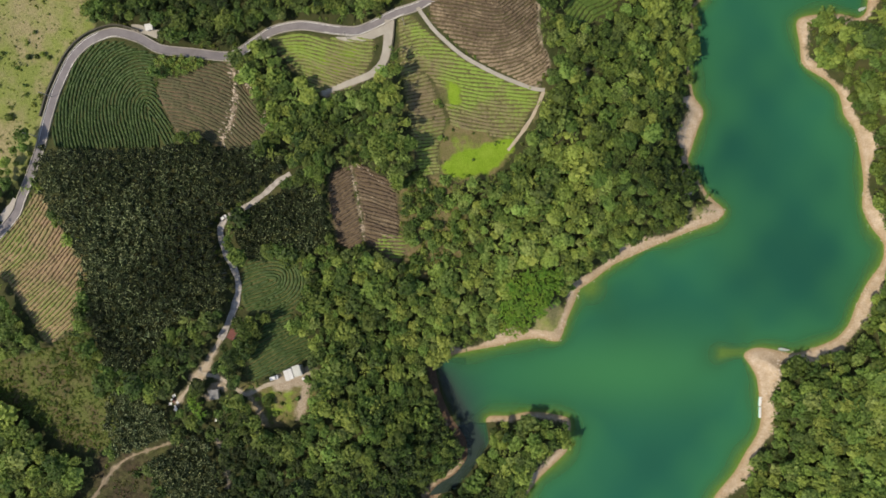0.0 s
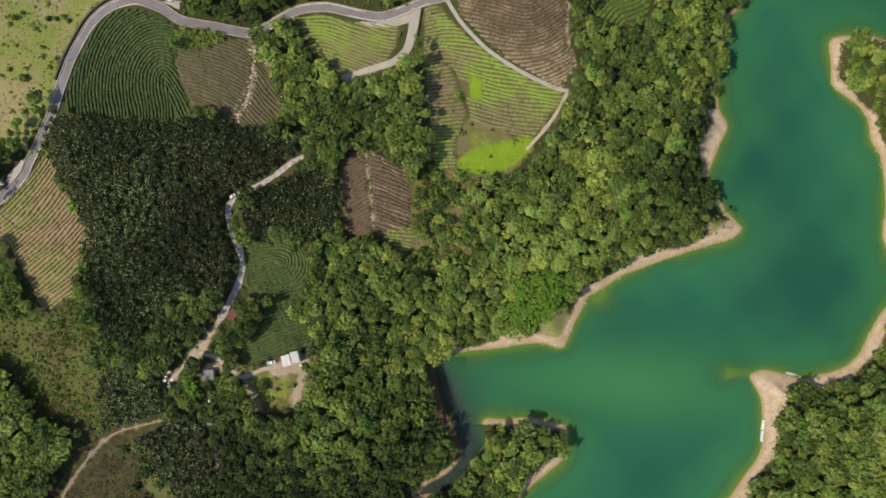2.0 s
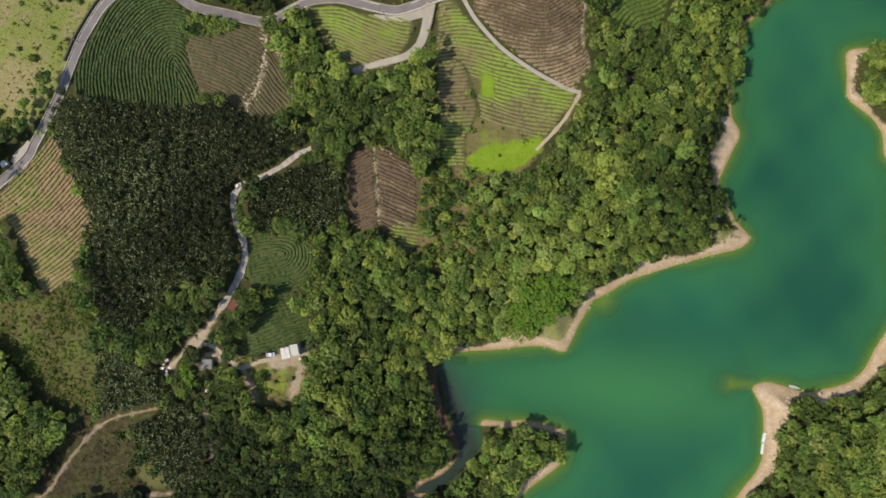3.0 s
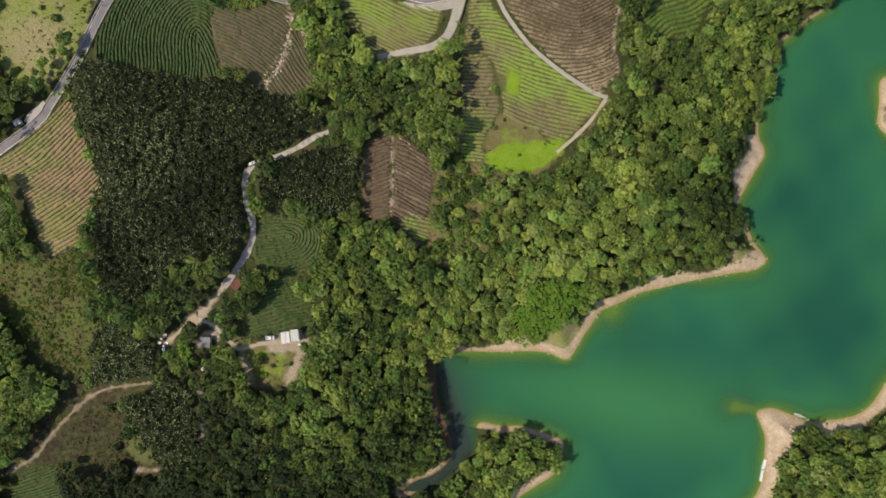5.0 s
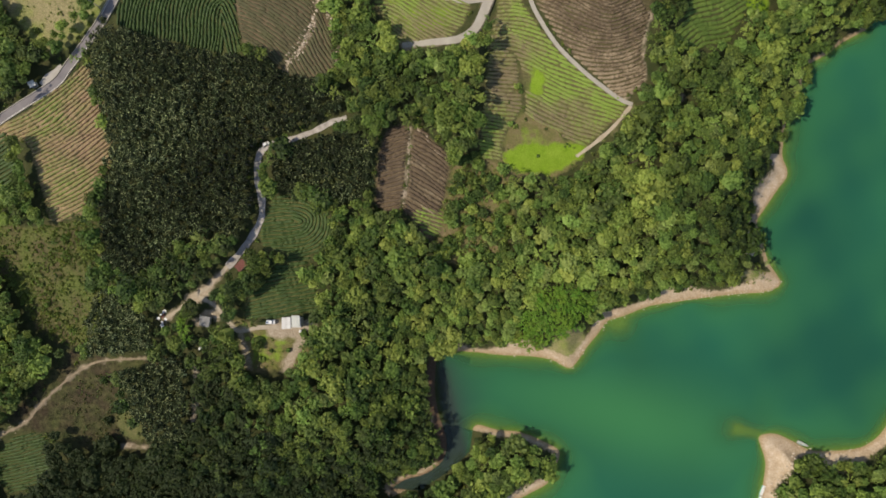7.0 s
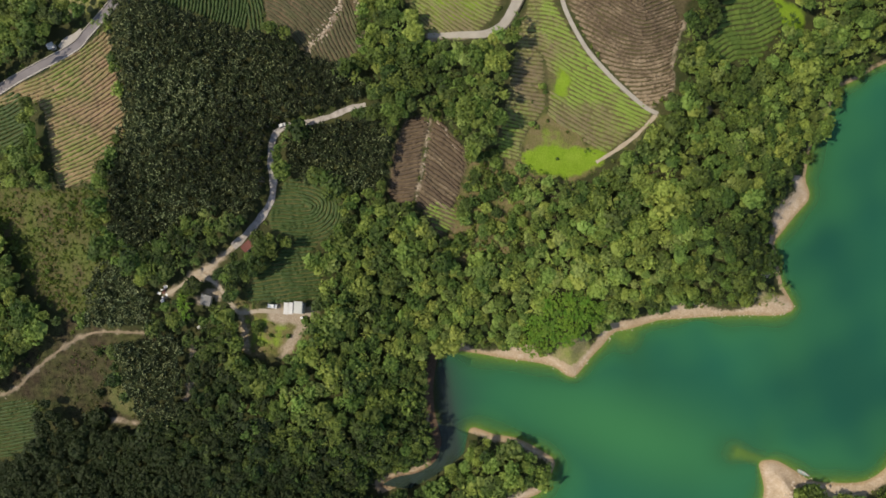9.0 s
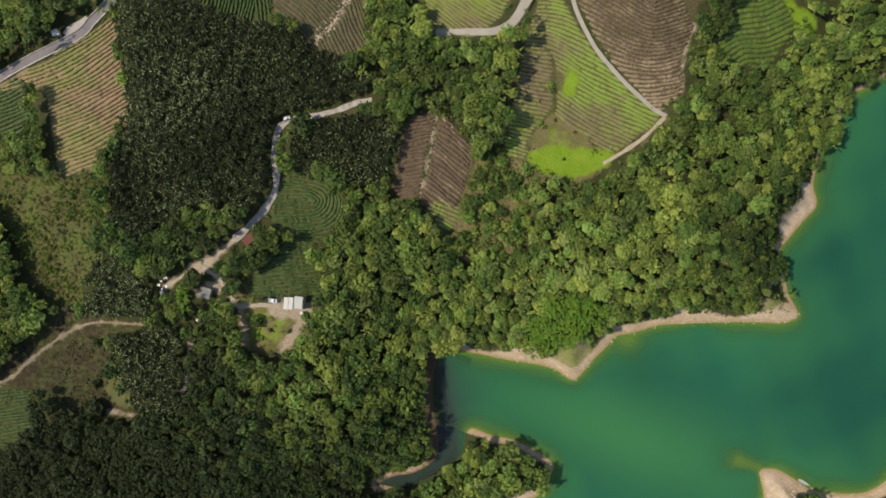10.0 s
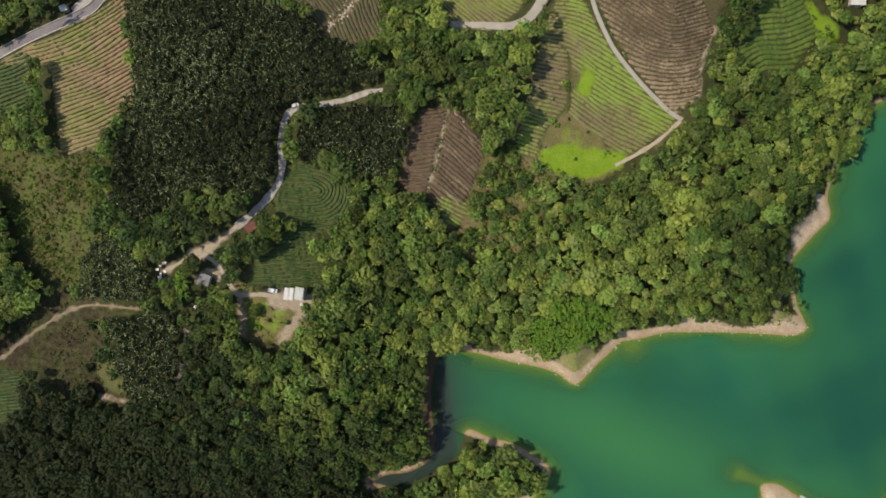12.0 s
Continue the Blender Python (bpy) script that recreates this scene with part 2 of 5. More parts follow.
TEA_SUNNY = tea_leaves("sunny_tea_leaves", (0.2, 0.16, 0.09), (0.205, 0.205, 0.078), (0.2, 0.29, 0.05), 1.3)
TEA_DRY = tea_leaves("thin_tea_leaves", (0.29, 0.195, 0.115), (0.235, 0.195, 0.09), (0.185, 0.235, 0.052), 1.3)
TEA_BROWN = tea_leaves("pruned_tea_stems", (0.1, 0.073, 0.046), (0.155, 0.117, 0.073), (0.29, 0.225, 0.145), 1.2, 0.85)

# ---- the plan: outlines of the land, the plots and the ways, in metres ----
SHORE_WEST = [(117.4, 201.7), (109.4, 194.3), (104.8, 188.3), (97.6, 181.3), (97.6, 172.8), (96.2, 164.8), (95.2, 156.4), (97.0, 142.6),
    (100.4, 137.5), (101.1, 133.7), (98.5, 127.5), (95.3, 118.3), (93.7, 112.5), (98.1, 104.8), (102.6, 97.1), (109.7, 89.8),
    (103.8, 84.7), (91.2, 80.4), (77.5, 75.0), (66.6, 70.4), (58.6, 66.9), (49.3, 60.1), (43.2, 56.3), (40.9, 50.5),
    (37.5, 43.3), (33.2, 33.1), (24.3, 34.6), (14.1, 33.5), (5.0, 31.4), (-4.0, 30.1), (-15.7, 27.8), (-23.0, 24.4),
    (-21.1, 10.6), (-16.4, -0.8), (-10.5, -10.4), (-10.0, -19.0), (-15.5, -26.4), (-23.6, -31.3), (-28.7, -36.7)]
SHORE_POINT = [(-16.8, -34.4), (-8.8, -25.9), (-3.2, -18.2), (0.2, -11.9), (-0.5, -1.1), (9.3, -0.5), (19.6, 1.1), (31.2, -0.5),
    (37.5, -3.0), (36.8, -11.5), (35.6, -17.2), (28.0, -24.4), (21.4, -30.7), (14.7, -41.1), (11.0, -56.7), (14.9, -85.8)]
SHORE_EAST = [(178.9, 195.7), (175.8, 183.4), (175.0, 178.0), (171.3, 174.7), (163.9, 176.9), (151.0, 177.0), (143.9, 174.6), (144.9, 164.8),
    (145.8, 155.5), (149.5, 152.0), (157.4, 146.8), (162.2, 140.4), (163.9, 131.6), (168.2, 125.2), (170.6, 113.8), (171.9, 101.2),
    (171.1, 89.9), (174.7, 81.0), (180.1, 73.3), (179.0, 64.5), (172.4, 55.8), (167.3, 45.8), (163.5, 37.0), (157.2, 30.7),
    (144.6, 26.0), (137.0, 24.9), (129.5, 26.8), (122.0, 27.8), (116.4, 25.1), (118.1, 21.5), (121.8, 15.0), (122.9, 6.0),
    (123.5, -4.3), (121.3, -12.0), (116.2, -19.7), (110.9, -28.6), (103.2, -37.5), (95.3, -49.1)]
FIELD_A = [(-179.1, 123.6), (-179.4, 134.7), (-174.8, 149.9), (-167.3, 162.4), (-154.4, 168.4), (-142.8, 164.0), (-135.3, 160.5), (-135.9, 150.6),
    (-133.6, 138.9), (-129.0, 127.2), (-130.7, 122.2), (-154.2, 122.2)]
FIELD_B = [(-134.0, 150.1), (-116.5, 156.1), (-106.3, 157.8), (-104.5, 150.3), (-104.3, 141.9), (-105.3, 134.8), (-108.0, 128.5), (-110.2, 122.0),
    (-117.2, 126.4), (-127.2, 128.6), (-132.8, 138.9)]
FIELD_RIDGE = [(-105.0, 157.0), (-101.8, 150.3), (-97.2, 144.3), (-92.7, 134.6), (-91.6, 122.7), (-108.4, 121.1), (-106.6, 128.5), (-103.7, 134.8),
    (-102.9, 143.1)]
BANANAS = [(-135.3, 159.1), (-129.0, 160.0), (-117.7, 159.0), (-116.3, 157.0), (-122.1, 152.7), (-133.5, 151.5)]
LUSH = [(-17.4, 111.4), (-11.1, 116.8), (0.1, 119.9), (5.7, 121.7), (13.7, 121.9), (12.2, 116.4), (6.2, 111.2), (1.2, 108.0), (-6.4, 107.0), (-14.7, 106.6)]
LAYBY = [(-60.5, 166.6), (-54.5, 166.0), (-47.2, 166.8), (-39.5, 170.0)]
KIOSK_BAY = [(-146.0, 172.5), (-140.5, 171.7), (-134.9, 169.9)]
LUSH_PATCH = [(-15.5, 148.3), (-12.0, 149.3), (-8.6, 145.7), (-7.1, 138.8), (-10.1, 134.2), (-14.3, 135.5), (-15.5, 141.4)]
LAWN = [(-99.1, 12.9), (-93.0, 14.4), (-85.8, 16.1), (-81.6, 14.6), (-83.8, 8.6), (-91.2, 5.8), (-96.5, 6.0)]
FIELD_C = [(-89.7, 167.6), (-75.2, 168.8), (-58.7, 166.3), (-45.6, 166.3), (-44.7, 158.9), (-48.4, 152.0), (-59.2, 147.0), (-69.0, 143.5),
    (-77.1, 152.1), (-82.9, 159.4)]
FIELD_D = [(-34.2, 173.2), (-28.2, 174.7), (-20.4, 166.4), (-7.2, 155.7), (8.8, 146.7), (23.9, 139.9), (19.7, 131.8), (14.7, 123.3), (4.6, 122.7), (1.6, 125.5), (-3.7, 126.4), (-8.3, 127.6), (-12.3, 127.9), (-13.7, 132.0), (-16.2, 138.8), (-22.6, 150.6), (-32.6, 149.8), (-33.4, 154.9)]
FIELD_D_WEST = [(-26.2, 108.3), (-29.2, 121.8), (-31.1, 138.3), (-32.7, 148.9), (-23.4, 149.6), (-17.4, 138.4), (-14.9, 131.6), (-15.8, 127.1), (-18.4, 121.1), (-18.6, 115.1), (-17.5, 108.5)]
FIELD_E = [(-21.0, 175.8), (-12.9, 165.5), (-1.1, 155.1), (12.6, 147.0), (21.5, 142.3), (28.3, 152.4), (24.1, 163.3), (23.9, 181.7),
    (21.7, 195.9), (-10.6, 196.6)]
FIELD_F = [(-63.9, 108.8), (-55.7, 111.6), (-54.1, 101.5), (-52.7, 89.8), (-51.9, 79.4), (-61.3, 79.4), (-63.3, 92.4)]
FIELD_F_EAST = [(-53.8, 111.8), (-45.9, 109.5), (-37.5, 103.4), (-36.1, 91.7), (-36.8, 82.7), (-43.7, 79.6), (-50.1, 78.8), (-50.9, 89.7),
    (-52.2, 101.5)]
FIELD_G = [(-223.5, 63.6), (-203.8, 84.2), (-193.2, 97.4), (-186.9, 105.5), (-181.4, 95.9), (-172.6, 86.2), (-169.4, 67.0), (-171.4, 51.5),
    (-186.4, 41.8), (-194.4, 55.8), (-204.2, 70.0)]
FIELD_H = [(-94.1, 46.7), (-83.7, 48.6), (-85.0, 42.6), (-75.8, 39.7), (-74.4, 32.3), (-83.0, 29.3), (-92.4, 25.2), (-101.9, 23.2),
    (-101.4, 31.5), (-96.0, 39.7)]
FIELD_I = [(34.6, 168.6), (37.3, 181.1), (35.9, 190.7), (37.6, 200.3), (48.8, 200.7), (57.6, 194.9), (60.8, 191.3), (59.6, 182.1),
    (57.3, 174.4), (44.7, 169.1)]
FIELD_J = [(-180.3, -46.2), (-170.7, -43.4), (-164.7, -49.4), (-162.7, -57.0), (-168.6, -64.5), (-179.3, -72.1), (-188.7, -60.0)]
FIELD_K = [(-235.2, 57.5), (-221.0, 66.4), (-213.2, 71.8), (-206.4, 64.0), (-201.8, 55.2), (-215.6, 45.7), (-229.3, 39.2)]
MEADOW = [(-17.2, 112.2), (-18.3, 115.9), (-18.1, 120.7), (-15.3, 126.7), (-12.5, 128.6), (-7.8, 128.3), (-3.0, 126.5), (2.3, 125.7), (5.2, 122.9), (14.1, 122.8), (12.2, 116.8), (6.4, 108.6), (-3.6, 104.6), (-16.8, 104.8)]
VERGE_I = [(50.7, 201.5), (58.2, 198.3), (68.4, 197.0), (70.2, 188.8), (61.6, 190.8)]
PASTURE = [(-235.0, 219.2), (-169.9, 212.9), (-163.3, 184.3), (-161.3, 174.9), (-173.8, 159.7), (-181.5, 141.8), (-186.9, 126.6), (-195.2, 112.9),
    (-203.4, 104.9), (-210.7, 108.7), (-247.9, 145.0)]
SCRUB = [(-186.5, 40.5), (-170.6, 45.4), (-167.8, 33.2), (-160.3, 18.3), (-157.8, 3.4), (-165.1, -6.7), (-182.3, -3.9), (-196.7, 8.7),
    (-211.0, 18.9), (-220.0, 31.5), (-193.4, 37.4)]
CLEAR_GREEN = [(-144.1, -29.8), (-140.2, -26.4), (-133.4, -29.9), (-129.8, -34.4), (-134.3, -38.0), (-140.0, -36.4)]
CLEARING = [(-167.8, -20.5), (-156.2, -10.7), (-147.4, -10.6), (-142.9, -18.5), (-136.2, -27.9), (-125.4, -32.9), (-125.3, -39.7), (-145.1, -45.8),
    (-156.6, -43.8), (-163.1, -31.9)]
YARD = [(-105.6, 21.8), (-95.0, 21.4), (-87.8, 23.0), (-75.7, 26.3), (-73.6, 17.7), (-79.6, 7.1), (-96.2, 2.0), (-100.4, 11.7)]
THICKET = [(-34.9, 104.6), (-22.6, 107.8), (-13.3, 102.9), (-5.6, 81.3), (-12.0, 66.9), (-27.8, 63.8), (-34.6, 72.1)]
PLANTATION = [(-184.1, 123.7), (-165.7, 128.4), (-130.7, 122.2), (-116.2, 124.5), (-107.1, 119.6), (-97.5, 121.2), (-83.4, 115.3), (-84.8, 109.5),
    (-104.0, 97.3), (-113.0, 91.6), (-113.5, 79.6), (-109.0, 67.5), (-109.0, 54.5), (-127.0, 51.4), (-142.7, 32.4), (-156.0, 30.4),
    (-164.8, 45.2), (-169.1, 71.8), (-171.4, 86.1), (-180.0, 98.2), (-185.2, 112.5)]
PALMS_SOUTH = [(-156.5, 20.7), (-136.3, 12.9), (-134.8, -2.0), (-152.5, -6.8), (-160.6, 0.9)]
PALMS_MID = [(-104.7, 89.0), (-83.9, 102.4), (-69.5, 101.9), (-63.1, 87.7), (-71.2, 76.1), (-85.7, 78.9), (-100.5, 75.7)]
PALMS_CLEAR = [(-144.1, -9.3), (-133.7, -1.3), (-120.8, 0.5), (-114.4, -15.8), (-111.6, -30.0), (-121.4, -36.0), (-127.5, -33.4), (-133.1, -26.2), (-140.4, -17.3)]
FIELD_F_LOW = [(-47.9, 79.1), (-41.2, 83.3), (-34.9, 82.4), (-33.9, 75.2), (-38.2, 71.4), (-43.6, 75.4)]
HEATH = [(-180.4, -32.0), (-172.7, -14.9), (-159.6, -6.2), (-131.2, -0.7), (-128.3, -3.9), (-151.4, -11.1), (-165.7, -20.6), (-171.3, -31.9)]
BROWN_HEATH = [(-177.4, -27.2), (-174.4, -16.1), (-166.0, -6.6), (-154.1, -5.9), (-146.7, -7.0), (-142.7, -23.6), (-134.3, -37.3), (-146.9, -45.5),
    (-162.7, -40.5), (-181.3, -47.1), (-184.2, -38.6)]
BAMBOO = [(9.9, 61.2), (22.5, 66.9), (33.0, 65.1), (31.7, 56.2), (22.6, 45.2), (11.5, 37.7), (6.2, 45.8)]
TIP_GRASS = [(85.7, 87.1), (95.1, 91.8), (104.8, 93.2), (103.5, 90.4), (94.4, 87.1)]
SANDBAR = [(20.5, 39.5), (26.3, 49.0), (33.1, 51.0), (36.0, 44.1), (33.3, 35.2), (25.6, 36.7)]
FIELD_HILL = [(-102.5, 72.1), (-86.1, 73.6), (-76.7, 67.8), (-75.9, 62.9), (-82.3, 53.4), (-84.4, 48.4), (-91.7, 47.8), (-91.7, 51.4),
    (-102.7, 53.5)]
SPIT = [(116.4, 25.1), (122.0, 28.3), (129.5, 27.1), (137.4, 24.1), (132.2, 19.4), (128.4, 9.3), (125.6, -0.3), (122.2, -13.2),
    (120.2, -12.1), (122.9, 0.8), (121.8, 15.0)]
BITE_BEACH = [(96.8, 138.8), (101.2, 136.2), (101.7, 132.5), (96.4, 118.3), (89.6, 119.7), (87.7, 125.8), (91.7, 132.1)]
PASTURE_TREES = [(-182.9, 133.1), (-189.2, 129.1), (-194.3, 125.0), (-198.8, 115.3), (-206.9, 108.6), (-211.0, 99.2), (-201.5, 100.8), (-193.3, 111.6),
    (-187.2, 119.6)]
ROWS_A = [(-142.5, 118.5), (-143.3, 126.5), (-144.8, 134.5), (-144.5, 140.4), (-141.6, 144.2), (-137.7, 143.6), (-133.8, 139.2), (-129.8, 132.9), (-125.6, 125.0)]
ROWS_RIDGE = [(-109.7, 151.5), (-105.2, 147.9), (-100.7, 141.9), (-96.1, 135.8), (-90.4, 130.5), (-85.7, 126.1)]
ROWS_B = [(-143.4, 142.8), (-134.4, 141.2), (-124.6, 139.6), (-115.5, 136.6), (-107.6, 132.5), (-100.7, 131.6), (-91.5, 129.1), (-83.4, 126.0)]
ROWS_C = [(-97.0, 162.2), (-88.8, 161.5), (-75.5, 162.8), (-63.6, 159.5), (-49.5, 155.1), (-40.0, 154.7)]
ROWS_D = [(-44.0, 142.0), (-36.6, 144.4), (-30.7, 147.5), (-24.4, 149.2), (-17.3, 148.4), (-9.1, 146.4), (1.5, 144.1), (12.4, 142.6), (23.8, 141.6), (34.0, 141.0)]
ROWS_D_WEST = [(-37.1, 111.9), (-28.0, 113.6), (-18.2, 114.9), (-8.6, 116.1), (-0.3, 116.8)]
ROWS_E = [(-34.0, 167.0), (-22.4, 163.7), (-10.1, 160.3), (-1.9, 157.8), (5.8, 156.6), (12.9, 157.2), (18.6, 159.7), (23.9, 163.7), (29.9, 168.9)]
ROWS_F = [(-72.1, 90.4), (-68.1, 92.1), (-62.1, 94.5), (-52.7, 99.6), (-47.1, 102.9)]
ROWS_F_EAST = [(-64.3, 101.4), (-51.4, 97.4), (-44.0, 94.8), (-37.0, 92.2), (-28.2, 89.0)]
ROWS_G = [(-217.7, 59.1), (-210.4, 63.8), (-201.7, 69.8), (-194.0, 76.4), (-186.9, 84.7), (-179.1, 95.4), (-175.0, 102.3), (-170.2, 110.2)]
ROWS_F_LOW = [(-52.8, 78.1), (-42.5, 78.0), (-33.1, 77.2), (-27.2, 76.6)]
ROWS_H = [(-109.9, 28.9), (-101.4, 32.5), (-92.0, 36.6), (-82.7, 40.6), (-71.0, 45.2)]
ROWS_HILL = [(-113.0, 59.5), (-102.7, 65.0), (-93.4, 67.4), (-88.5, 66.7), (-89.1, 63.7), (-94.4, 61.1), (-102.1, 58.9), (-112.0, 54.4)]
ROWS_I = [(31.5, 165.8), (36.2, 171.6), (42.3, 179.4), (52.1, 184.4), (60.2, 192.4), (64.7, 197.9)]
ROWS_J = [(-190.3, -63.2), (-177.0, -55.6), (-165.2, -48.2), (-159.9, -44.1)]
ROWS_K = [(-235.2, 42.0), (-224.7, 49.8), (-213.1, 58.0), (-202.8, 67.3)]
RIDGE_EDGE = [(-103.6, 157.0), (-100.0, 149.8), (-95.4, 144.2), (-91.7, 134.6), (-90.9, 122.4)]
RIDGE_F = [(-55.6, 111.6), (-54.0, 104.0), (-52.4, 97.0), (-51.4, 90.0), (-50.8, 80.0)]
RUBBLE_F = [(-53.0, 112.6), (-50.6, 111.3), (-47.0, 108.4), (-44.2, 105.9), (-39.9, 104.2)]
HILL_EDGE = [(22.2, 142.5), (28.0, 151.5), (26.0, 157.6), (24.3, 164.4), (24.2, 177.0)]
BARE_STRIP = [(-118.6, 1.6), (-114.7, -6.4), (-112.7, -15.2), (-112.5, -22.9)]
CLEARING_EDGE = [(-138.5, -41.0), (-134.9, -39.7), (-130.8, -39.4), (-123.7, -37.2)]
SPIT_ROCKS = [(132.9, 21.3), (129.9, 15.6), (129.0, 9.0), (127.6, 4.1)]
PULLOUT = [(-202.1, 92.6), (-199.4, 97.8), (-196.0, 101.2)]
FARMYARD = [(-88.4, 21.1), (-83.2, 22.3), (-76.7, 24.2)]
RIDGE_B = [(-105.9, 157.0), (-104.1, 150.3), (-103.6, 141.9), (-104.6, 134.8), (-107.5, 128.5), (-109.3, 122.5)]
MAIN_ROAD = [(-237.7, 56.6), (-224.9, 67.2), (-199.3, 93.6), (-194.7, 102.2), (-189.7, 112.6), (-185.1, 123.7), (-182.0, 135.9), (-178.4, 147.7),
    (-171.8, 160.3), (-164.0, 167.4), (-153.2, 171.0), (-142.8, 168.4), (-133.6, 163.4), (-120.0, 161.7), (-105.2, 160.4), (-95.7, 166.0),
    (-87.1, 170.8), (-75.1, 172.5), (-60.9, 170.1), (-51.5, 169.3), (-43.1, 172.3), (-34.7, 176.0), (-25.1, 178.4), (-15.6, 183.4),
    (-6.1, 194.0)]
APRON = [(-37.6, 173.4), (-38.6, 164.6), (-40.5, 156.4), (-46.0, 150.7), (-56.8, 146.9), (-67.0, 143.4)]
FARM_PATH = [(-25.6, 177.6), (-18.5, 167.5), (-7.1, 156.6), (6.6, 148.4), (20.3, 142.4), (26.3, 141.2)]
FOOT_PATH = [(25.9, 140.8), (21.4, 131.3), (16.0, 123.6), (10.7, 117.3)]
LANE = [(-80.7, 109.8), (-86.1, 106.7), (-92.5, 101.6), (-101.7, 96.0), (-108.8, 92.7), (-112.3, 87.5), (-110.9, 78.4), (-106.6, 69.9),
    (-105.0, 62.6), (-106.7, 54.4), (-109.8, 46.7), (-112.9, 41.0)]
DIRT_LANE = [(-112.8, 41.5), (-117.7, 32.4), (-123.0, 26.7), (-128.3, 19.5), (-132.7, 14.2)]
DRIVE = [(-123.0, 26.7), (-115.0, 25.0), (-108.8, 20.9), (-102.9, 17.0), (-95.0, 20.5), (-85.5, 22.9), (-75.7, 25.1)]
SPUR = [(-102.9, 17.0), (-98.5, 11.1), (-96.1, 3.5)]
SPUR_EAST = [(-77.4, 23.3), (-79.3, 15.7), (-81.5, 6.5)]
TRACK = [(-189.2, -50.1), (-178.6, -41.1), (-174.2, -32.0), (-168.0, -21.8), (-162.3, -14.6), (-154.3, -8.9), (-136.4, -3.0)]


def spline(pts, step, closed=False):
    """Points about step apart on a smooth curve through pts."""
    P = np.array(pts, float)
    n = len(P)
    ext = np.vstack([P[-1], P, P[0], P[1]]) if closed else np.vstack([2 * P[0] - P[1], P, 2 * P[-1] - P[-2]])
    out = []
    for i in range(n if closed else n - 1):
        a, b, c, d = ext[i:i + 4]
        m = max(2, int(np.ceil(np.linalg.norm(c - b) / step)))
        t = (np.arange(m) / m)[:, None]
        m1, m2 = (c - a) * 0.42, (d - b) * 0.42
        out.append((2 * t**3 - 3 * t**2 + 1) * b + (t**3 - 2 * t**2 + t) * m1 + (3 * t**2 - 2 * t**3) * c + (t**3 - t**2) * m2)
    if not closed:
        out.append(P[-1:])
    return np.vstack(out)


def inside(poly, x, y):
    """Which of the points x, y lie in the outline."""
    px, py = poly[:, 0], poly[:, 1]
    qx, qy = np.roll(px, -1), np.roll(py, -1)
    hit = np.zeros(len(x), bool)
    for a, b, c, d in zip(px, py, qx, qy):
        if b != d:
            hit ^= ((b > y) != (d > y)) & (x < (c - a) * (y - b) / (d - b) + a)
    return hit


def line_distance(line, x, y, closed=False):
    """Distance of the points x, y from a polyline."""
    ends = np.roll(line, -1, 0) if closed else line[1:]
    best = np.full(len(x), 1e9)
    for (a, b), (c, d) in zip(line, ends):
        ux, uy = c - a, d - b
        s = np.clip(((x - a) * ux + (y - b) * uy) / (ux * ux + uy * uy + 1e-9), 0, 1)
        best = np.minimum(best, (x - a - s * ux) ** 2 + (y - b - s * uy) ** 2)
    return np.sqrt(best)


SHORE = {"shore_west": spline(SHORE_WEST, 3.0), "shore_point": spline(SHORE_POINT, 3.0), "shore_east": spline(SHORE_EAST, 3.0)}
WEST_LAND = np.vstack([SHORE["shore_west"], SHORE["shore_point"], [[40, -600], [0, -3500], [-3500, -3500], [-3500, 3500], [700, 3500], [330, 700]]])
EAST_LAND = np.vstack([SHORE["shore_east"], [[115, -600], [150, -3500], [3500, -3500], [3500, 3500], [950, 3500], [520, 700]]])


def shore_distance(x, y):
    """Distance from the water's edge, positive on land."""
    d = np.minimum(line_distance(WEST_LAND, x, y), line_distance(EAST_LAND, x, y))
    return np.where(inside(WEST_LAND, x, y) | inside(EAST_LAND, x, y), d, -d)


BUMPS = [(-55, 112, 5, 26), (15, 190, 7, 38), (-140, 120, 4, 35), (-190, 60, 4, 30), (-110, 30, 2, 25), (60, 120, 4, 25), (150, 60, 4, 25), (-230, 180, 9, 50)]


def height_at(d, x, y):
    z = np.where(d < 0, np.maximum(np.where(d > -6, 0.2 * d, 0.2 * -6 + 0.4 * (d + 6)), -9), 0.24 * np.minimum(d, 6))
    bar = np.hypot(np.maximum(np.abs(x - 111.5) - 5.0, 0), np.maximum(np.abs(y - 25.6) - 1.2, 0))
    shelf = np.maximum(np.hypot((x - 47.0) * 0.8, y - 57.5) - 2.0, 0)
    z = np.where(d < 0, np.maximum(z, np.maximum(-0.07 - 0.14 * bar, -0.16 - 0.13 * shelf)), z)
    z = z + np.where(d > 5, 19.0 * (1 - np.exp(-np.maximum(d - 5, 0) / 24.0)), 0)
    lift = sum(h * np.exp(-((x - a) ** 2 + (y - b) ** 2) / (2 * r * r)) for a, b, h, r in BUMPS)
    roll = 1.2 * np.sin(x / 23.0 + 0.8) * np.sin(y / 19.0) + 0.8 * np.sin((x + y) / 13.0)
    return z + (lift + roll) * np.clip((d - 6) / 20, 0, 1)


def height(x, y):
    return height_at(shore_distance(x, y), x, y)


rng = np.random.default_rng(7)


def ground_at(x, y):
    return float(height(np.array([float(x)]), np.array([float(y)]))[0])


# ---- building blocks ----
def mesh_of(name, verts, faces, material, smooth=False):
    me = bpy.data.meshes.new(name)
    me.from_pydata([tuple(v) for v in verts], [], [tuple(f) for f in faces])
    me.materials.append(material)
    if smooth:
        me.polygons.foreach_set("use_smooth", [True] * len(me.polygons))
    me.update()
    return me


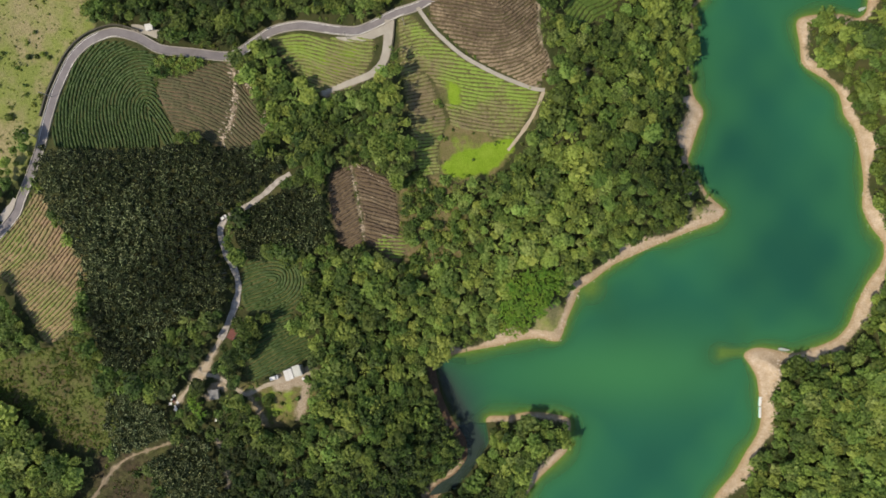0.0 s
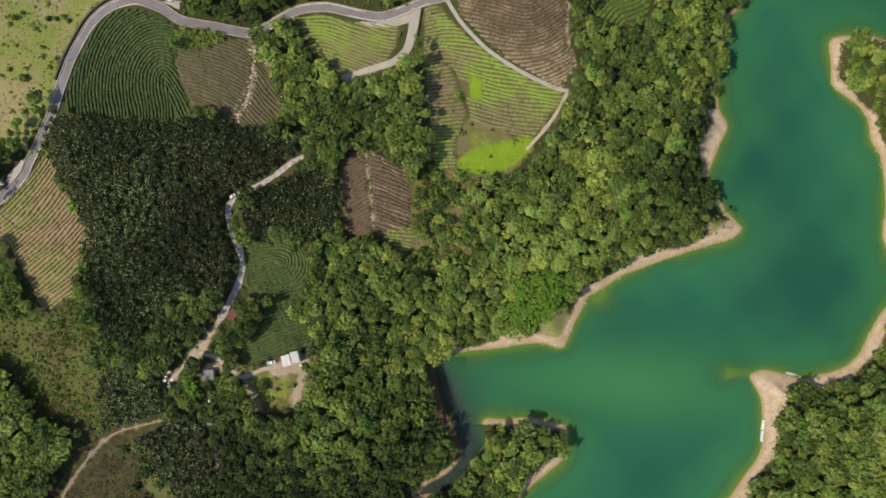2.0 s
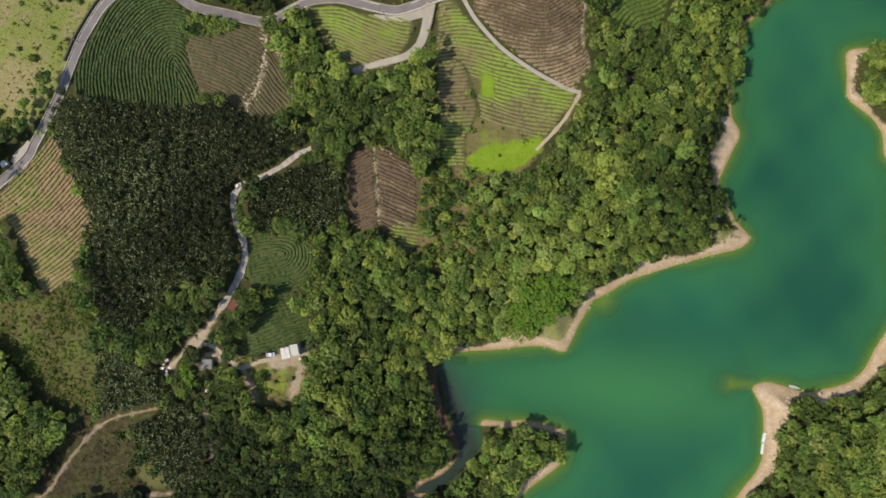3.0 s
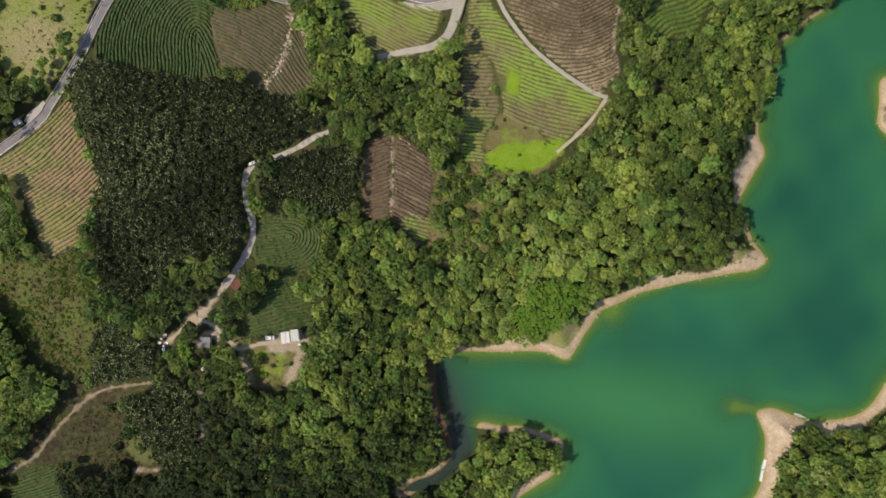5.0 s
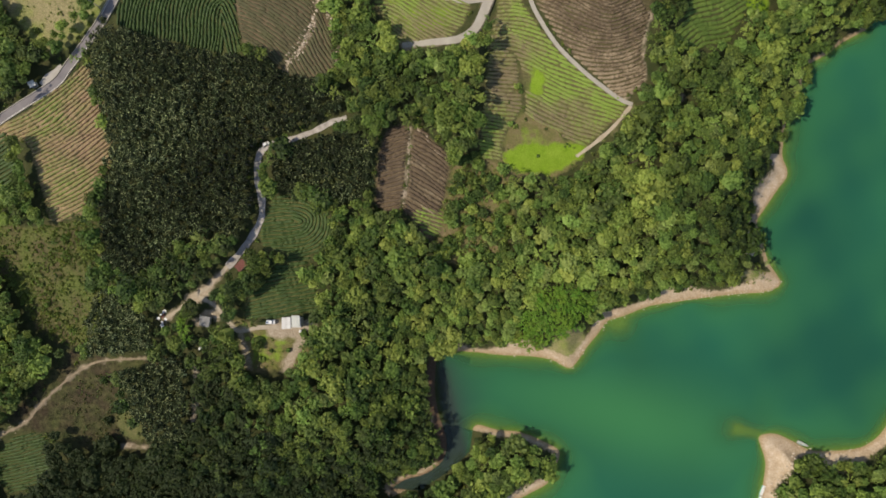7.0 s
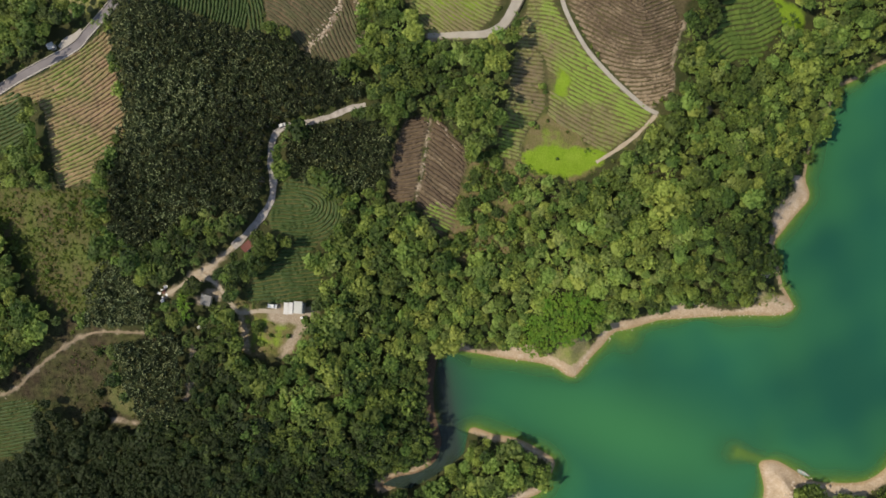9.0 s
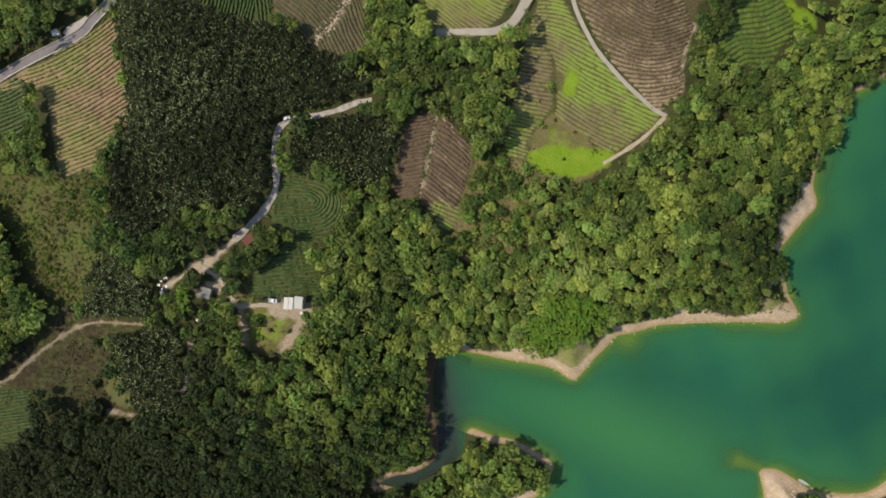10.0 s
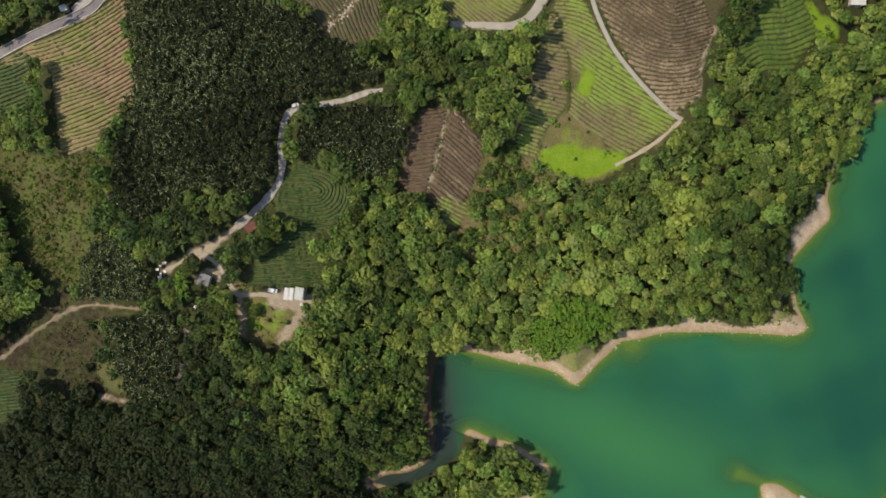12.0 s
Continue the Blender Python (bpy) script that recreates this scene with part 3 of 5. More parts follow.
def quad_mesh(name, verts, material, tint=None):
    """Loose quads, four vertices each, from an array; quick for very many."""
    me = bpy.data.meshes.new(name)
    count = len(verts) // 4
    me.vertices.add(len(verts))
    me.vertices.foreach_set("co", np.ascontiguousarray(verts, np.float32).ravel())
    me.loops.add(count * 4)
    me.loops.foreach_set("vertex_index", np.arange(count * 4, dtype=np.int32))
    me.polygons.add(count)
    me.polygons.foreach_set("loop_start", np.arange(0, count * 4, 4, dtype=np.int32))
    me.polygons.foreach_set("loop_total", np.full(count, 4, dtype=np.int32))
    if tint is not None:
        me.attributes.new("tint", "FLOAT", "POINT").data.foreach_set("value", tint.astype(np.float32))
    me.materials.append(material)
    me.update(calc_edges=True)
    return me


def child(name, me, parent, label="", m=None):
    ob = new(name, me)
    ob.parent = parent
    if m is not None:
        ob.matrix_basis = m
    return tagged(ob, label=label) if label else ob


def thing(name, label, category, group="", m=None):
    ob = new(name)
    ob.empty_display_size = 0.3
    if m is not None:
        ob.matrix_basis = m
    return tagged(ob, label, category, group)


def part(name, bm, material, parent, label=""):
    me = bpy.data.meshes.new(name)
    bm.to_mesh(me)
    bm.free()
    me.materials.append(material)
    return child(name, me, parent, label)


def block(sx, sy, sz, x=0.0, y=0.0, z=0.0, bevel=0.0, turn=0.0):
    """A box that stands on z, with its edges rounded."""
    bm = bmesh.new()
    bmesh.ops.create_cube(bm, size=1.0)
    bmesh.ops.scale(bm, vec=(sx, sy, sz), verts=bm.verts)
    if bevel:
        bmesh.ops.bevel(bm, geom=bm.edges[:], offset=bevel, segments=2, affect="EDGES", profile=0.5)
    bmesh.ops.transform(bm, matrix=pose(x, y, z + sz / 2, 0, 0, turn), verts=bm.verts)
    return bm


def cylinder(r, length, x, y, z, r2=None, axis="z", sides=12):
    bm = bmesh.new()
    bmesh.ops.create_cone(bm, cap_ends=True, segments=sides, radius1=r, radius2=r if r2 is None else r2, depth=length)
    turn = {"z": (0, 0), "y": (90, 0), "x": (0, 90)}[axis]
    bmesh.ops.transform(bm, matrix=pose(x, y, z, *turn), verts=bm.verts)
    return bm


# ---- ground and lake ----
def stretch(low, high, step, reach=3400, grow=1.22):
    """Even steps from low to high, then ever wider ones out to the horizon."""
    out, s = [], step
    while s < reach:
        s = s * grow
        out.append(s)
    away = np.cumsum(out)
    away = away[away < reach]
    return np.concatenate([low - away[::-1], np.arange(low, high + step / 2, step), high + away])


def grid_mesh(name, xs, ys, z, material, keep=None, smooth=True):
    nx, ny = len(xs), len(ys)
    X, Y = np.meshgrid(xs, ys)
    me = bpy.data.meshes.new(name)
    me.vertices.add(nx * ny)
    me.vertices.foreach_set("co", np.stack([X.ravel(), Y.ravel(), z], 1).astype(np.float32).ravel())
    i, j = np.meshgrid(np.arange(nx - 1), np.arange(ny - 1))
    a = (j * nx + i).ravel()
    quads = np.stack([a, a + 1, a + nx + 1, a + nx], 1)
    if keep is not None:
        quads = quads[keep[quads].any(1)]
    me.loops.add(quads.size)
    me.loops.foreach_set("vertex_index", quads.ravel().astype(np.int32))
    me.polygons.add(len(quads))
    me.polygons.foreach_set("loop_start", np.arange(0, quads.size, 4, dtype=np.int32))
    me.polygons.foreach_set("loop_total", np.full(len(quads), 4, dtype=np.int32))
    me.polygons.foreach_set("use_smooth", np.ones(len(quads), bool))
    me.materials.append(material)
    me.update(calc_edges=True)
    return me


def field_of(outlines, x, y, span=5.0):
    """0.5 on the outlines, 1 well inside, 0 well outside."""
    best = np.full(len(x), -99.0)
    for o in outlines:
        o = spline(o, 4.0, True)
        near = (x > o[:, 0].min() - 9) & (x < o[:, 0].max() + 9) & (y > o[:, 1].min() - 9) & (y < o[:, 1].max() + 9)
        d = line_distance(o, x[near], y[near], True)
        best[near] = np.maximum(best[near], np.where(inside(o, x[near], y[near]), d, -d))
    return np.clip(0.5 + best / span / 2, 0, 1)


def along(ways, x, y, span=5.0):
    """0.5 at the given half width from a way's middle line."""
    best = np.full(len(x), -99.0)
    for line, half in ways:
        line = spline(line, 3.0)
        near = (x > line[:, 0].min() - 9) & (x < line[:, 0].max() + 9) & (y > line[:, 1].min() - 9) & (y < line[:, 1].max() + 9)
        best[near] = np.maximum(best[near], half - line_distance(line, x[near], y[near]))
    return np.clip(0.5 + best / span / 2, 0, 1)


XS, YS = stretch(-262, 232, 1.3), stretch(-112, 226, 1.3)
GX, GY = [a.ravel() for a in np.meshgrid(XS, YS)]
GD = shore_distance(GX, GY)
# the natural edge of the beach comes and goes
beach = 4.2 + 1.6 * np.sin(GX / 9.0 + GY / 6.0) + 1.2 * np.sin(GX / 4.1 - GY / 5.3)
bare_shore = (GX > -20) | (GY < -8)
steep_shore = (GX < 118) & (GY > 142)
beach = np.where((GX > -6) & (GX < 45) & (GY < 6), beach * 0.5, beach)
beach = np.where((GX > 125) & (GY > 15) & (GY < 62), beach + 0.7, beach)
beach = np.where((GX > -45) & (GX < 8) & (GY < -5), 0.4, beach)
beach = np.where((GX < -11) & (GX > -45) & (GY < -20) & (GY > 1.07 * (GX + 6.5) - 18.5), 2.4, beach)
beach = np.where((GX > 18) & (GX < 45) & (GY < -10), 3.8, beach)
beach = np.where((GX > 92) & (GX < 112) & (GY > 92.5) & (GY < 128), 1.3, beach)
beach = np.where(bare_shore & ~steep_shore, beach, 0.8)
ground_mesh = grid_mesh("ground", XS, YS, height_at(GD, GX, GY), GROUND)
PLOTS = {
    "sand": None,
    "wet": None,
    "scrub": [SCRUB, BANANAS],
    "heath": [CLEARING, HEATH, BROWN_HEATH],
    "straw": [PASTURE, SANDBAR, TIP_GRASS],
    "dark_turf": [FIELD_A, FIELD_J, FIELD_K, FIELD_I],
    "turf": [YARD, MEADOW, THICKET],
    "gaps": [FIELD_HILL, FIELD_H, CLEAR_GREEN],
    "soil": [FIELD_B, FIELD_RIDGE, FIELD_F, FIELD_F_EAST, FIELD_F_LOW],
    "furrow": [FIELD_E],
    "thin_turf": [FIELD_C, FIELD_D, FIELD_D_WEST],
    "clay": [FIELD_G],
    "mud": None,
    "lush": [LUSH, VERGE_I],
}
values = {name: field_of(o, GX, GY) for name, o in PLOTS.items() if o}
beaches = field_of([SPIT, BITE_BEACH], GX, GY, 3.0)
values["sand"] = np.maximum(np.clip(0.5 + (beach - GD) / 6, 0, 1), np.where(GD < 14, beaches, 0))
values["lush"] = np.maximum(values["lush"], np.maximum(0.465 * field_of([LAWN, YARD], GX, GY), np.maximum(0.8 * field_of([LUSH_PATCH], GX, GY), 0.455 * field_of([MEADOW], GX, GY))))
values["lush"] = np.maximum(values["lush"], 0.49 * field_of([FIELD_C], GX, GY))
values["straw"] = np.maximum(values["straw"], np.maximum(0.9 * field_of([MEADOW], GX, GY), 0.54 * field_of([THICKET], GX, GY)))
values["straw"] = np.maximum(values["straw"], 0.56 * along([(FOOT_PATH, 4.0)], GX, GY))
values["wet"] = np.clip(0.5 + (1.0 - GD) / 3, 0, 1) * np.where(GD < -60, 0, 1)
mud_bank = (GX < -9) & (GY < 26) & (GY > 1.07 * (GX + 6.5) - 18.5)
values["mud"] = np.where(mud_bank, np.clip(0.5 + (np.where(GY < -20, 0.4, 3.4) - GD) / 5, 0, 1), 0.0)
wooded_bank = (GX < 6) & (GY < -4) & ~mud_bank
for name in ("sand", "wet"):
    values[name] = np.where(wooded_bank, 0.0, values[name])
values["dirt"] = along([(DIRT_LANE, 0.9), ([(-124.5, 24.5), (-120.0, 29.0)], 2.2), ([(-119.5, 16.5), (-116.5, 21.0), (-112.5, 20.5)], 1.6), (DRIVE, 0.6), (SPUR, 0.9), (SPUR_EAST, 1.7), (TRACK, 0.3), (RIDGE_B, 0.1), (RIDGE_EDGE, 0.2), (APRON, 1.2), (FARMYARD, 3.4), (HILL_EDGE, 0.5), (RIDGE_F, 0.2), (BARE_STRIP, 1.0), (CLEARING_EDGE, 0.7), ([(42.7, 148.3), (44.7, 148.6)], 1.6)], GX, GY)
for name, v in values.items():
    ground_mesh.attributes.new(name, "FLOAT", "POINT").data.foreach_set("value", v.astype(np.float32))
ground = tagged(new("ground", ground_mesh), "hilly ground of soil, grass and pale lake shore", "ground", kind="structure")

wx, wy = stretch(-45, 190, 1.5), stretch(-60, 215, 1.5)
WX, WY = [a.ravel() for a in np.meshgrid(wx, wy)]
WD = shore_distance(WX, WY)
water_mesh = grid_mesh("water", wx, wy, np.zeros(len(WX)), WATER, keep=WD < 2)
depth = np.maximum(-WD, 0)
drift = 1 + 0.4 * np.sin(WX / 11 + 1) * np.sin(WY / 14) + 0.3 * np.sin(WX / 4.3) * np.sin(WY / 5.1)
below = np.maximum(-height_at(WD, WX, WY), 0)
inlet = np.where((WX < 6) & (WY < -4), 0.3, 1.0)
# dark band along the inlet, for murk and painted tree shade together
murk_shade = np.exp(-np.maximum(line_distance(spline([(-22, 14), (-12, -4), (-6, -18), (-18, -28), (-24, -34)], 2.0), WX, WY) - 4.5, 0) / 6.5) * np.clip((7 - WX) / 8, 0, 1)
for name, v in (("murk_shade", 0.95 * murk_shade), ("clear", inlet * 0.85 * np.exp(-(below / (0.7 * drift)) ** 1.1)), ("shoal", np.maximum(np.exp(-depth / (12 * drift)) * 0.85, 0.8 * np.exp(-(((WX - 60) / 75) ** 2 + ((WY - 19) / 21) ** 2))))):
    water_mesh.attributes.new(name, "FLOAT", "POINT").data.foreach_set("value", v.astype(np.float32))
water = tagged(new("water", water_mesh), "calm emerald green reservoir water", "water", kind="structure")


# ---- roads and paths ----
def ribbon(name, line, half, material, lift=0.06, offset=0.0, step=1.5, thick=0.12, wobble=0.0, taper=1.0):
    """A slab that follows a line over the ground."""
    p = spline(line, step)
    t = np.gradient(p, axis=0)
    t /= np.linalg.norm(t, axis=1)[:, None] + 1e-9
    nrm = np.stack([-t[:, 1], t[:, 0]], 1)
    mid_z = height(p[:, 0], p[:, 1])
    mid_z = np.convolve(np.pad(mid_z, 3, "edge"), np.ones(7) / 7, "valid")
    w = half * (1 + wobble * np.sin(np.arange(len(p)) * 0.9) * np.sin(np.arange(len(p)) * 0.37))
    w = w * np.linspace(1.0, taper, len(p))
    cross = [(-1, -thick), (-1, lift), (1, lift), (1, -thick)]
    rims = [p + nrm * (offset + s * w)[:, None] for s in (-1, 1)]
    edge_z = [height(q[:, 0], q[:, 1]) for q in rims]
    if abs(offset) < 0.01:
        edge_z = [np.maximum.reduce([mid_z, *edge_z])] * 2
    verts, faces = [], []
    for i in range(len(p)):
        for s, dz in cross:
            k = 0 if s < 0 else 1
            verts.append((rims[k][i, 0], rims[k][i, 1], max(mid_z[i], edge_z[k][i]) + dz))
    for i in range(len(p) - 1):
        a, b = 4 * i, 4 * (i + 1)
        for k in range(3):
            faces.append((a + k, a + k + 1, b + k + 1, b + k))
    return mesh_of(name, verts, faces, material)


road = tagged(new("road", ribbon("road", MAIN_ROAD, 1.7, ASPHALT, 0.16)), "narrow winding grey asphalt mountain road with pale edges", "road", kind="structure")
for side in (-1, 1):
    child("edge_line", ribbon("edge_line", MAIN_ROAD, 0.08, WHITE_PAINT, 0.175, side * 1.48, thick=-0.166), road, "white painted edge line")
    child("parapet", ribbon("parapet", MAIN_ROAD, 0.16, PALE_CONCRETE, 0.55, side * 1.88, thick=0.5), road, "low pale concrete parapet")
child("retaining_wall", ribbon("retaining_wall", MAIN_ROAD[6:12], 0.3, WALL_STONE, 1.3, 3.0, thick=0.6), road, "dark stone retaining wall")
apron = tagged(new("road_apron", ribbon("road_apron", APRON, 2.0, PALE_CONCRETE, 0.13, taper=0.5)), "pale concrete side road below the bend", "road", kind="structure")
# coloured dark to paint the strip of shade at the side road's edge
child("parapet", ribbon("parapet", APRON[:4], 0.2, WALL_STONE, 0.9, 2.25, thick=0.8), apron, "low stone wall with shade put into its dark colour")
pullout = tagged(new("pullout", ribbon("pullout", PULLOUT, 2.7, CONCRETE, 0.12, wobble=0.2)), "pale concrete pull-out beside the road", "road", kind="structure")
layby = tagged(new("layby", ribbon("layby", LAYBY[::-1], 2.1, PALE_CONCRETE, 0.1, taper=0.3)), "pale concrete lay-by below the road bend", "road", kind="structure")
kiosk_bay = tagged(new("kiosk_bay", ribbon("kiosk_bay", KIOSK_BAY, 1.8, PALE_CONCRETE, 0.13, wobble=0.2)), "pale concrete bay beside the kiosk", "road", kind="structure")
farm_path = tagged(new("farm_path", ribbon("farm_path", FARM_PATH, 0.78, PALE_CONCRETE, 0.25, wobble=0.03)), "pale concrete farm path between tea plots", "path", kind="structure")
foot_path = tagged(new("foot_path", ribbon("foot_path", FOOT_PATH, 0.7, DIRT, 0.08, wobble=0.3)), "narrow trodden dirt path", "path", kind="structure")
lane = tagged(new("lane", ribbon("lane", LANE[::-1], 1.45, PATCHED, 0.12, wobble=0.22, taper=0.7)), "patched concrete farm lane through trees", "road", kind="structure")
dirt_lane = tagged(new("dirt_lane", ribbon("dirt_lane", DIRT_LANE, 0.65, DIRT, 0.08, wobble=0.4)), "rough pale dirt lane", "road", kind="structure")
drive = tagged(new("drive", ribbon("drive", DRIVE, 0.75, DIRT, 0.1, wobble=0.2)), "packed dirt drive to the farmhouse", "road", kind="structure")
track = tagged(new("track", ribbon("track", TRACK, 0.36, DULL_DIRT, 0.07, wobble=0.35)), "narrow dirt track through scrub", "path", kind="structure")


# ---- tea plots ----
# where tea grows better or worse than the rest: x, y, reach, how much
VIGOUR = [(-21.4, 165.4, 7.0, 0.35), (-15.6, 158.7, 6.0, 0.3), (-2.8, 147.7, 6.0, 0.4), (5.7, 144.9, 6.0, 0.3), (17.6, 138.4, 7.0, 0.4), (-3.0, 137.8, 3.5, 0.4), (-26.0, 121.7, 6.0, 0.25), (-25.9, 112.7, 5.0, 0.3), (-20.5, 132.8, 6.0, -0.35), (-24.8, 148.3, 8.0, -0.3), (-7.5, 135.0, 3.5, -0.3), (7.0, 133.1, 5.0, -0.15), (-10.2, 141.6, 5.5, 0.8), (0.0, 134.6, 5.0, -0.25), (-19.0, 139.0, 5.0, -0.25), (-5.7, 150.6, 4.0, 0.3),
          (-196.5, 80.5, 7.0, 0.45), (-184.0, 59.8, 6.5, 0.45), (-179.4, 91.6, 6.0, -0.3), (-178.7, 74.4, 7.0, -0.4), (-191.7, 70.4, 5.0, -0.3), (-208.0, 74.0, 5.0, -0.1),
          (-78.0, 166.0, 8.0, 0.45), (-70.0, 162.0, 7.0, 0.3), (-52.4, 163.6, 5.0, 0.3), (-65.0, 153.4, 6.0, -0.15), (-56.0, 155.0, 6.0, -0.3), (-41.0, 79.0, 5.0, 0.45), (18.0, 148.0, 8.0, 0.25), (0.0, 175.0, 12.0, -0.2)]


def vigour(x, y):
    return 0.5 + sum(a * np.exp(-((x - u) ** 2 + (y - v) ** 2) / (2 * r * r)) for u, v, r, a in VIGOUR)


def tea_row(line, half, tall, material, seed):
    """One clipped hedge row: a rounded, slightly uneven cushion along a line."""
    n = len(line)
    r = np.random.default_rng(seed)
    t = np.gradient(line, axis=0)
    t /= np.linalg.norm(t, axis=1)[:, None] + 1e-9
    nrm = np.stack([-t[:, 1], t[:, 0]], 1)
    base = height(line[:, 0], line[:, 1])
    swell = 1 + 0.6 * (r.random(n) - 0.5) + 0.12 * np.sin(np.arange(n) * 0.5 + seed)
    swell[[0, -1]] *= 0.5
    verts, faces = [], []
    for s, h in ((-1.0, -0.25), (-0.92, 0.55), (-0.45, 0.95), (0.45, 1.0), (0.92, 0.6), (1.0, -0.25)):
        q = line + nrm * (s * half * swell)[:, None] + (r.random((n, 2)) - 0.5) * 0.16
        verts.append(np.column_stack([q, base + h * tall * swell + (r.random(n) - 0.5) * 0.12]))
    verts = np.concatenate(verts)
    for k in range(5):
        for i in range(n - 1):
            faces.append((k * n + i, (k + 1) * n + i, (k + 1) * n + i + 1, k * n + i + 1))
    faces.append(tuple(k * n for k in range(6)))
    faces.append(tuple(k * n + n - 1 for k in reversed(range(6))))
    me = mesh_of("tea_hedge", verts, faces, material)
    me.attributes.new("vigour", "FLOAT", "POINT").data.foreach_set("value", vigour(verts[:, 0], verts[:, 1]).astype(np.float32))
    return me


def tea_plot(outline, guide, spacing, half, tall, materials, label, seed, gap=0.0):
    edge, patch_edge = spline(outline, 2.0, True), spline(LUSH_PATCH, 1.0, True)
    # the tea has gone under in the lushest grass
    patch_edge = patch_edge.mean(0) + 0.7 * (patch_edge - patch_edge.mean(0))
    g = spline(guide, 0.25)
    coarse = g[::4]
    t = np.gradient(g, axis=0)
    t /= np.linalg.norm(t, axis=1)[:, None] + 1e-9
    nrm = np.stack([-t[:, 1], t[:, 0]], 1)
    centre = edge.mean(0)
    plot = thing("tea_plot", label, "tea field", "tea plots", pose(centre[0], centre[1], ground_at(*centre)))
    back = plot.matrix_basis.inverted()
    r = np.random.default_rng(seed)
    for k in range(-60, 61):
        off = k * spacing
        line = g + nrm * off
        ok = inside(edge, line[:, 0], line[:, 1]) & (line_distance(coarse, line[:, 0], line[:, 1]) > abs(off) * 0.985 - 0.3)
        ok &= (r.random(len(g)) > gap * 0.25) & ~inside(patch_edge, line[:, 0], line[:, 1])
        start = None
        for i in range(len(g) + 1):
            if i < len(g) and ok[i]:
                start = i if start is None else start
            elif start is not None:
                run = line[start:i]
                far = np.concatenate([[0], np.cumsum(np.linalg.norm(np.diff(run, axis=0), axis=1))])
                if far[-1] > 4:
                    at = np.linspace(0, far[-1], int(far[-1] / 0.95) + 2)
                    run = np.column_stack([np.interp(at, far, run[:, 0]), np.interp(at, far, run[:, 1])])
                    run = run + 0.2 * np.column_stack([np.sin(run[:, 1] / 3.1 + k), np.sin(run[:, 0] / 2.7 + k)]) + 0.35 * np.column_stack([np.sin(run[:, 1] / 9.3 + 0.2 * k), np.sin(run[:, 0] / 7.9 + 0.15 * k)])
                    me = tea_row(run, half, tall, materials[int(r.random() * len(materials))], seed * 100 + k + 50)
                    child("tea_hedge", me, plot, m=back)
                start = None
    return plot


tea_plot(FIELD_A, ROWS_A, 1.4, 0.5, 0.7, [TEA_DARK], "dark green tea hedges in curved contour rows", 1)
tea_plot(FIELD_B, ROWS_B, 1.4, 0.54, 0.42, [TEA_DULL], "dull brown-green tea rows on a stony slope", 2, 0.004)
tea_plot(FIELD_RIDGE, ROWS_RIDGE, 1.4, 0.54, 0.42, [TEA_DULL], "dull tea rows falling away from a stony ridge", 13, 0.004)
tea_plot(FIELD_C, ROWS_C, 1.45, 0.46, 0.28, [TEA_SUNNY], "light green tea rows beside the road bend", 3, 0.006)
tea_plot(FIELD_D, ROWS_D, 1.5, 0.56, 0.5, [TEA_SUNNY], "yellow-green tea rows on a sunny slope", 4, 0.012)
tea_plot(FIELD_D_WEST, ROWS_D_WEST, 1.5, 0.58, 0.5, [TEA_SUNNY], "thin olive-green tea rows below woodland", 16, 0.012)
tea_plot(FIELD_E, ROWS_E, 1.42, 0.56, 0.6, [TEA_BROWN], "brown pruned tea rows on a rounded hill", 5, 0.004)
tea_plot(FIELD_F, ROWS_F, 1.5, 0.55, 0.6, [TEA_BARE], "small brown tea plot between trees", 6)
tea_plot(FIELD_F_EAST, ROWS_F_EAST, 1.5, 0.55, 0.6, [TEA_BARE, TEA_BARE, TEA_BROWN], "brown tea rows on a slope beside woodland", 14)
tea_plot(FIELD_F_LOW, ROWS_F_LOW, 1.5, 0.5, 0.5, [TEA_SUNNY], "small yellow-green terraced tea patch", 15)
tea_plot(FIELD_G, ROWS_G, 1.55, 0.46, 0.65, [TEA_DRY], "sparse tea rows on reddish terraced soil", 7, 0.006)
tea_plot(FIELD_HILL, ROWS_HILL, 1.4, 0.56, 0.5, [TEA_DARK], "dark green tea hedges in rounded rows by the lane", 8)
tea_plot(FIELD_H, ROWS_H, 1.45, 0.58, 0.5, [TEA_DARK], "dark green tea hedges above the farmhouse", 9)
tea_plot(FIELD_I, ROWS_I, 1.9, 0.78, 0.5, [TEA_FRESH], "fresh green tea rows among trees", 10)
tea_plot(FIELD_J, ROWS_J, 1.4, 0.5, 0.6, [TEA_DARK], "dark green tea rows beside the dirt track", 11)
tea_plot(FIELD_K, ROWS_K, 1.6, 0.56, 0.65, [TEA_DARK], "dark green tea rows below the mountain road", 12)


# ---- trees ----
def dome_quads(seed, flat, around=8, rings=3):
    """The lumpy leaf mass inside a unit crown."""
    r = np.random.default_rng(seed + 500)
    lump = 0.7 + 0.6 * r.random((rings + 1, around))
    lump[-1] = lump[-1].mean()
    pts = np.zeros((rings + 1, around, 3))
    for k in range(rings + 1):
        up = -0.25 + 1.82 * k / rings
        for i in range(around):
            a = 2 * np.pi * (i + 0.5 * (k % 2)) / around
            rad = 0.78 * math.cos(up) * lump[k, i]
            pts[k, i] = (rad * math.cos(a), rad * math.sin(a), flat * 0.62 * math.sin(up) * (0.7 + 0.3 * lump[k, i]) - 0.12)
    out = []
    for k in range(rings):
        for i in range(around):
            j = (i + 1) % around
            out += [pts[k, i], pts[k, j], pts[k + 1, j], pts[k + 1, i]]
    return np.array(out)


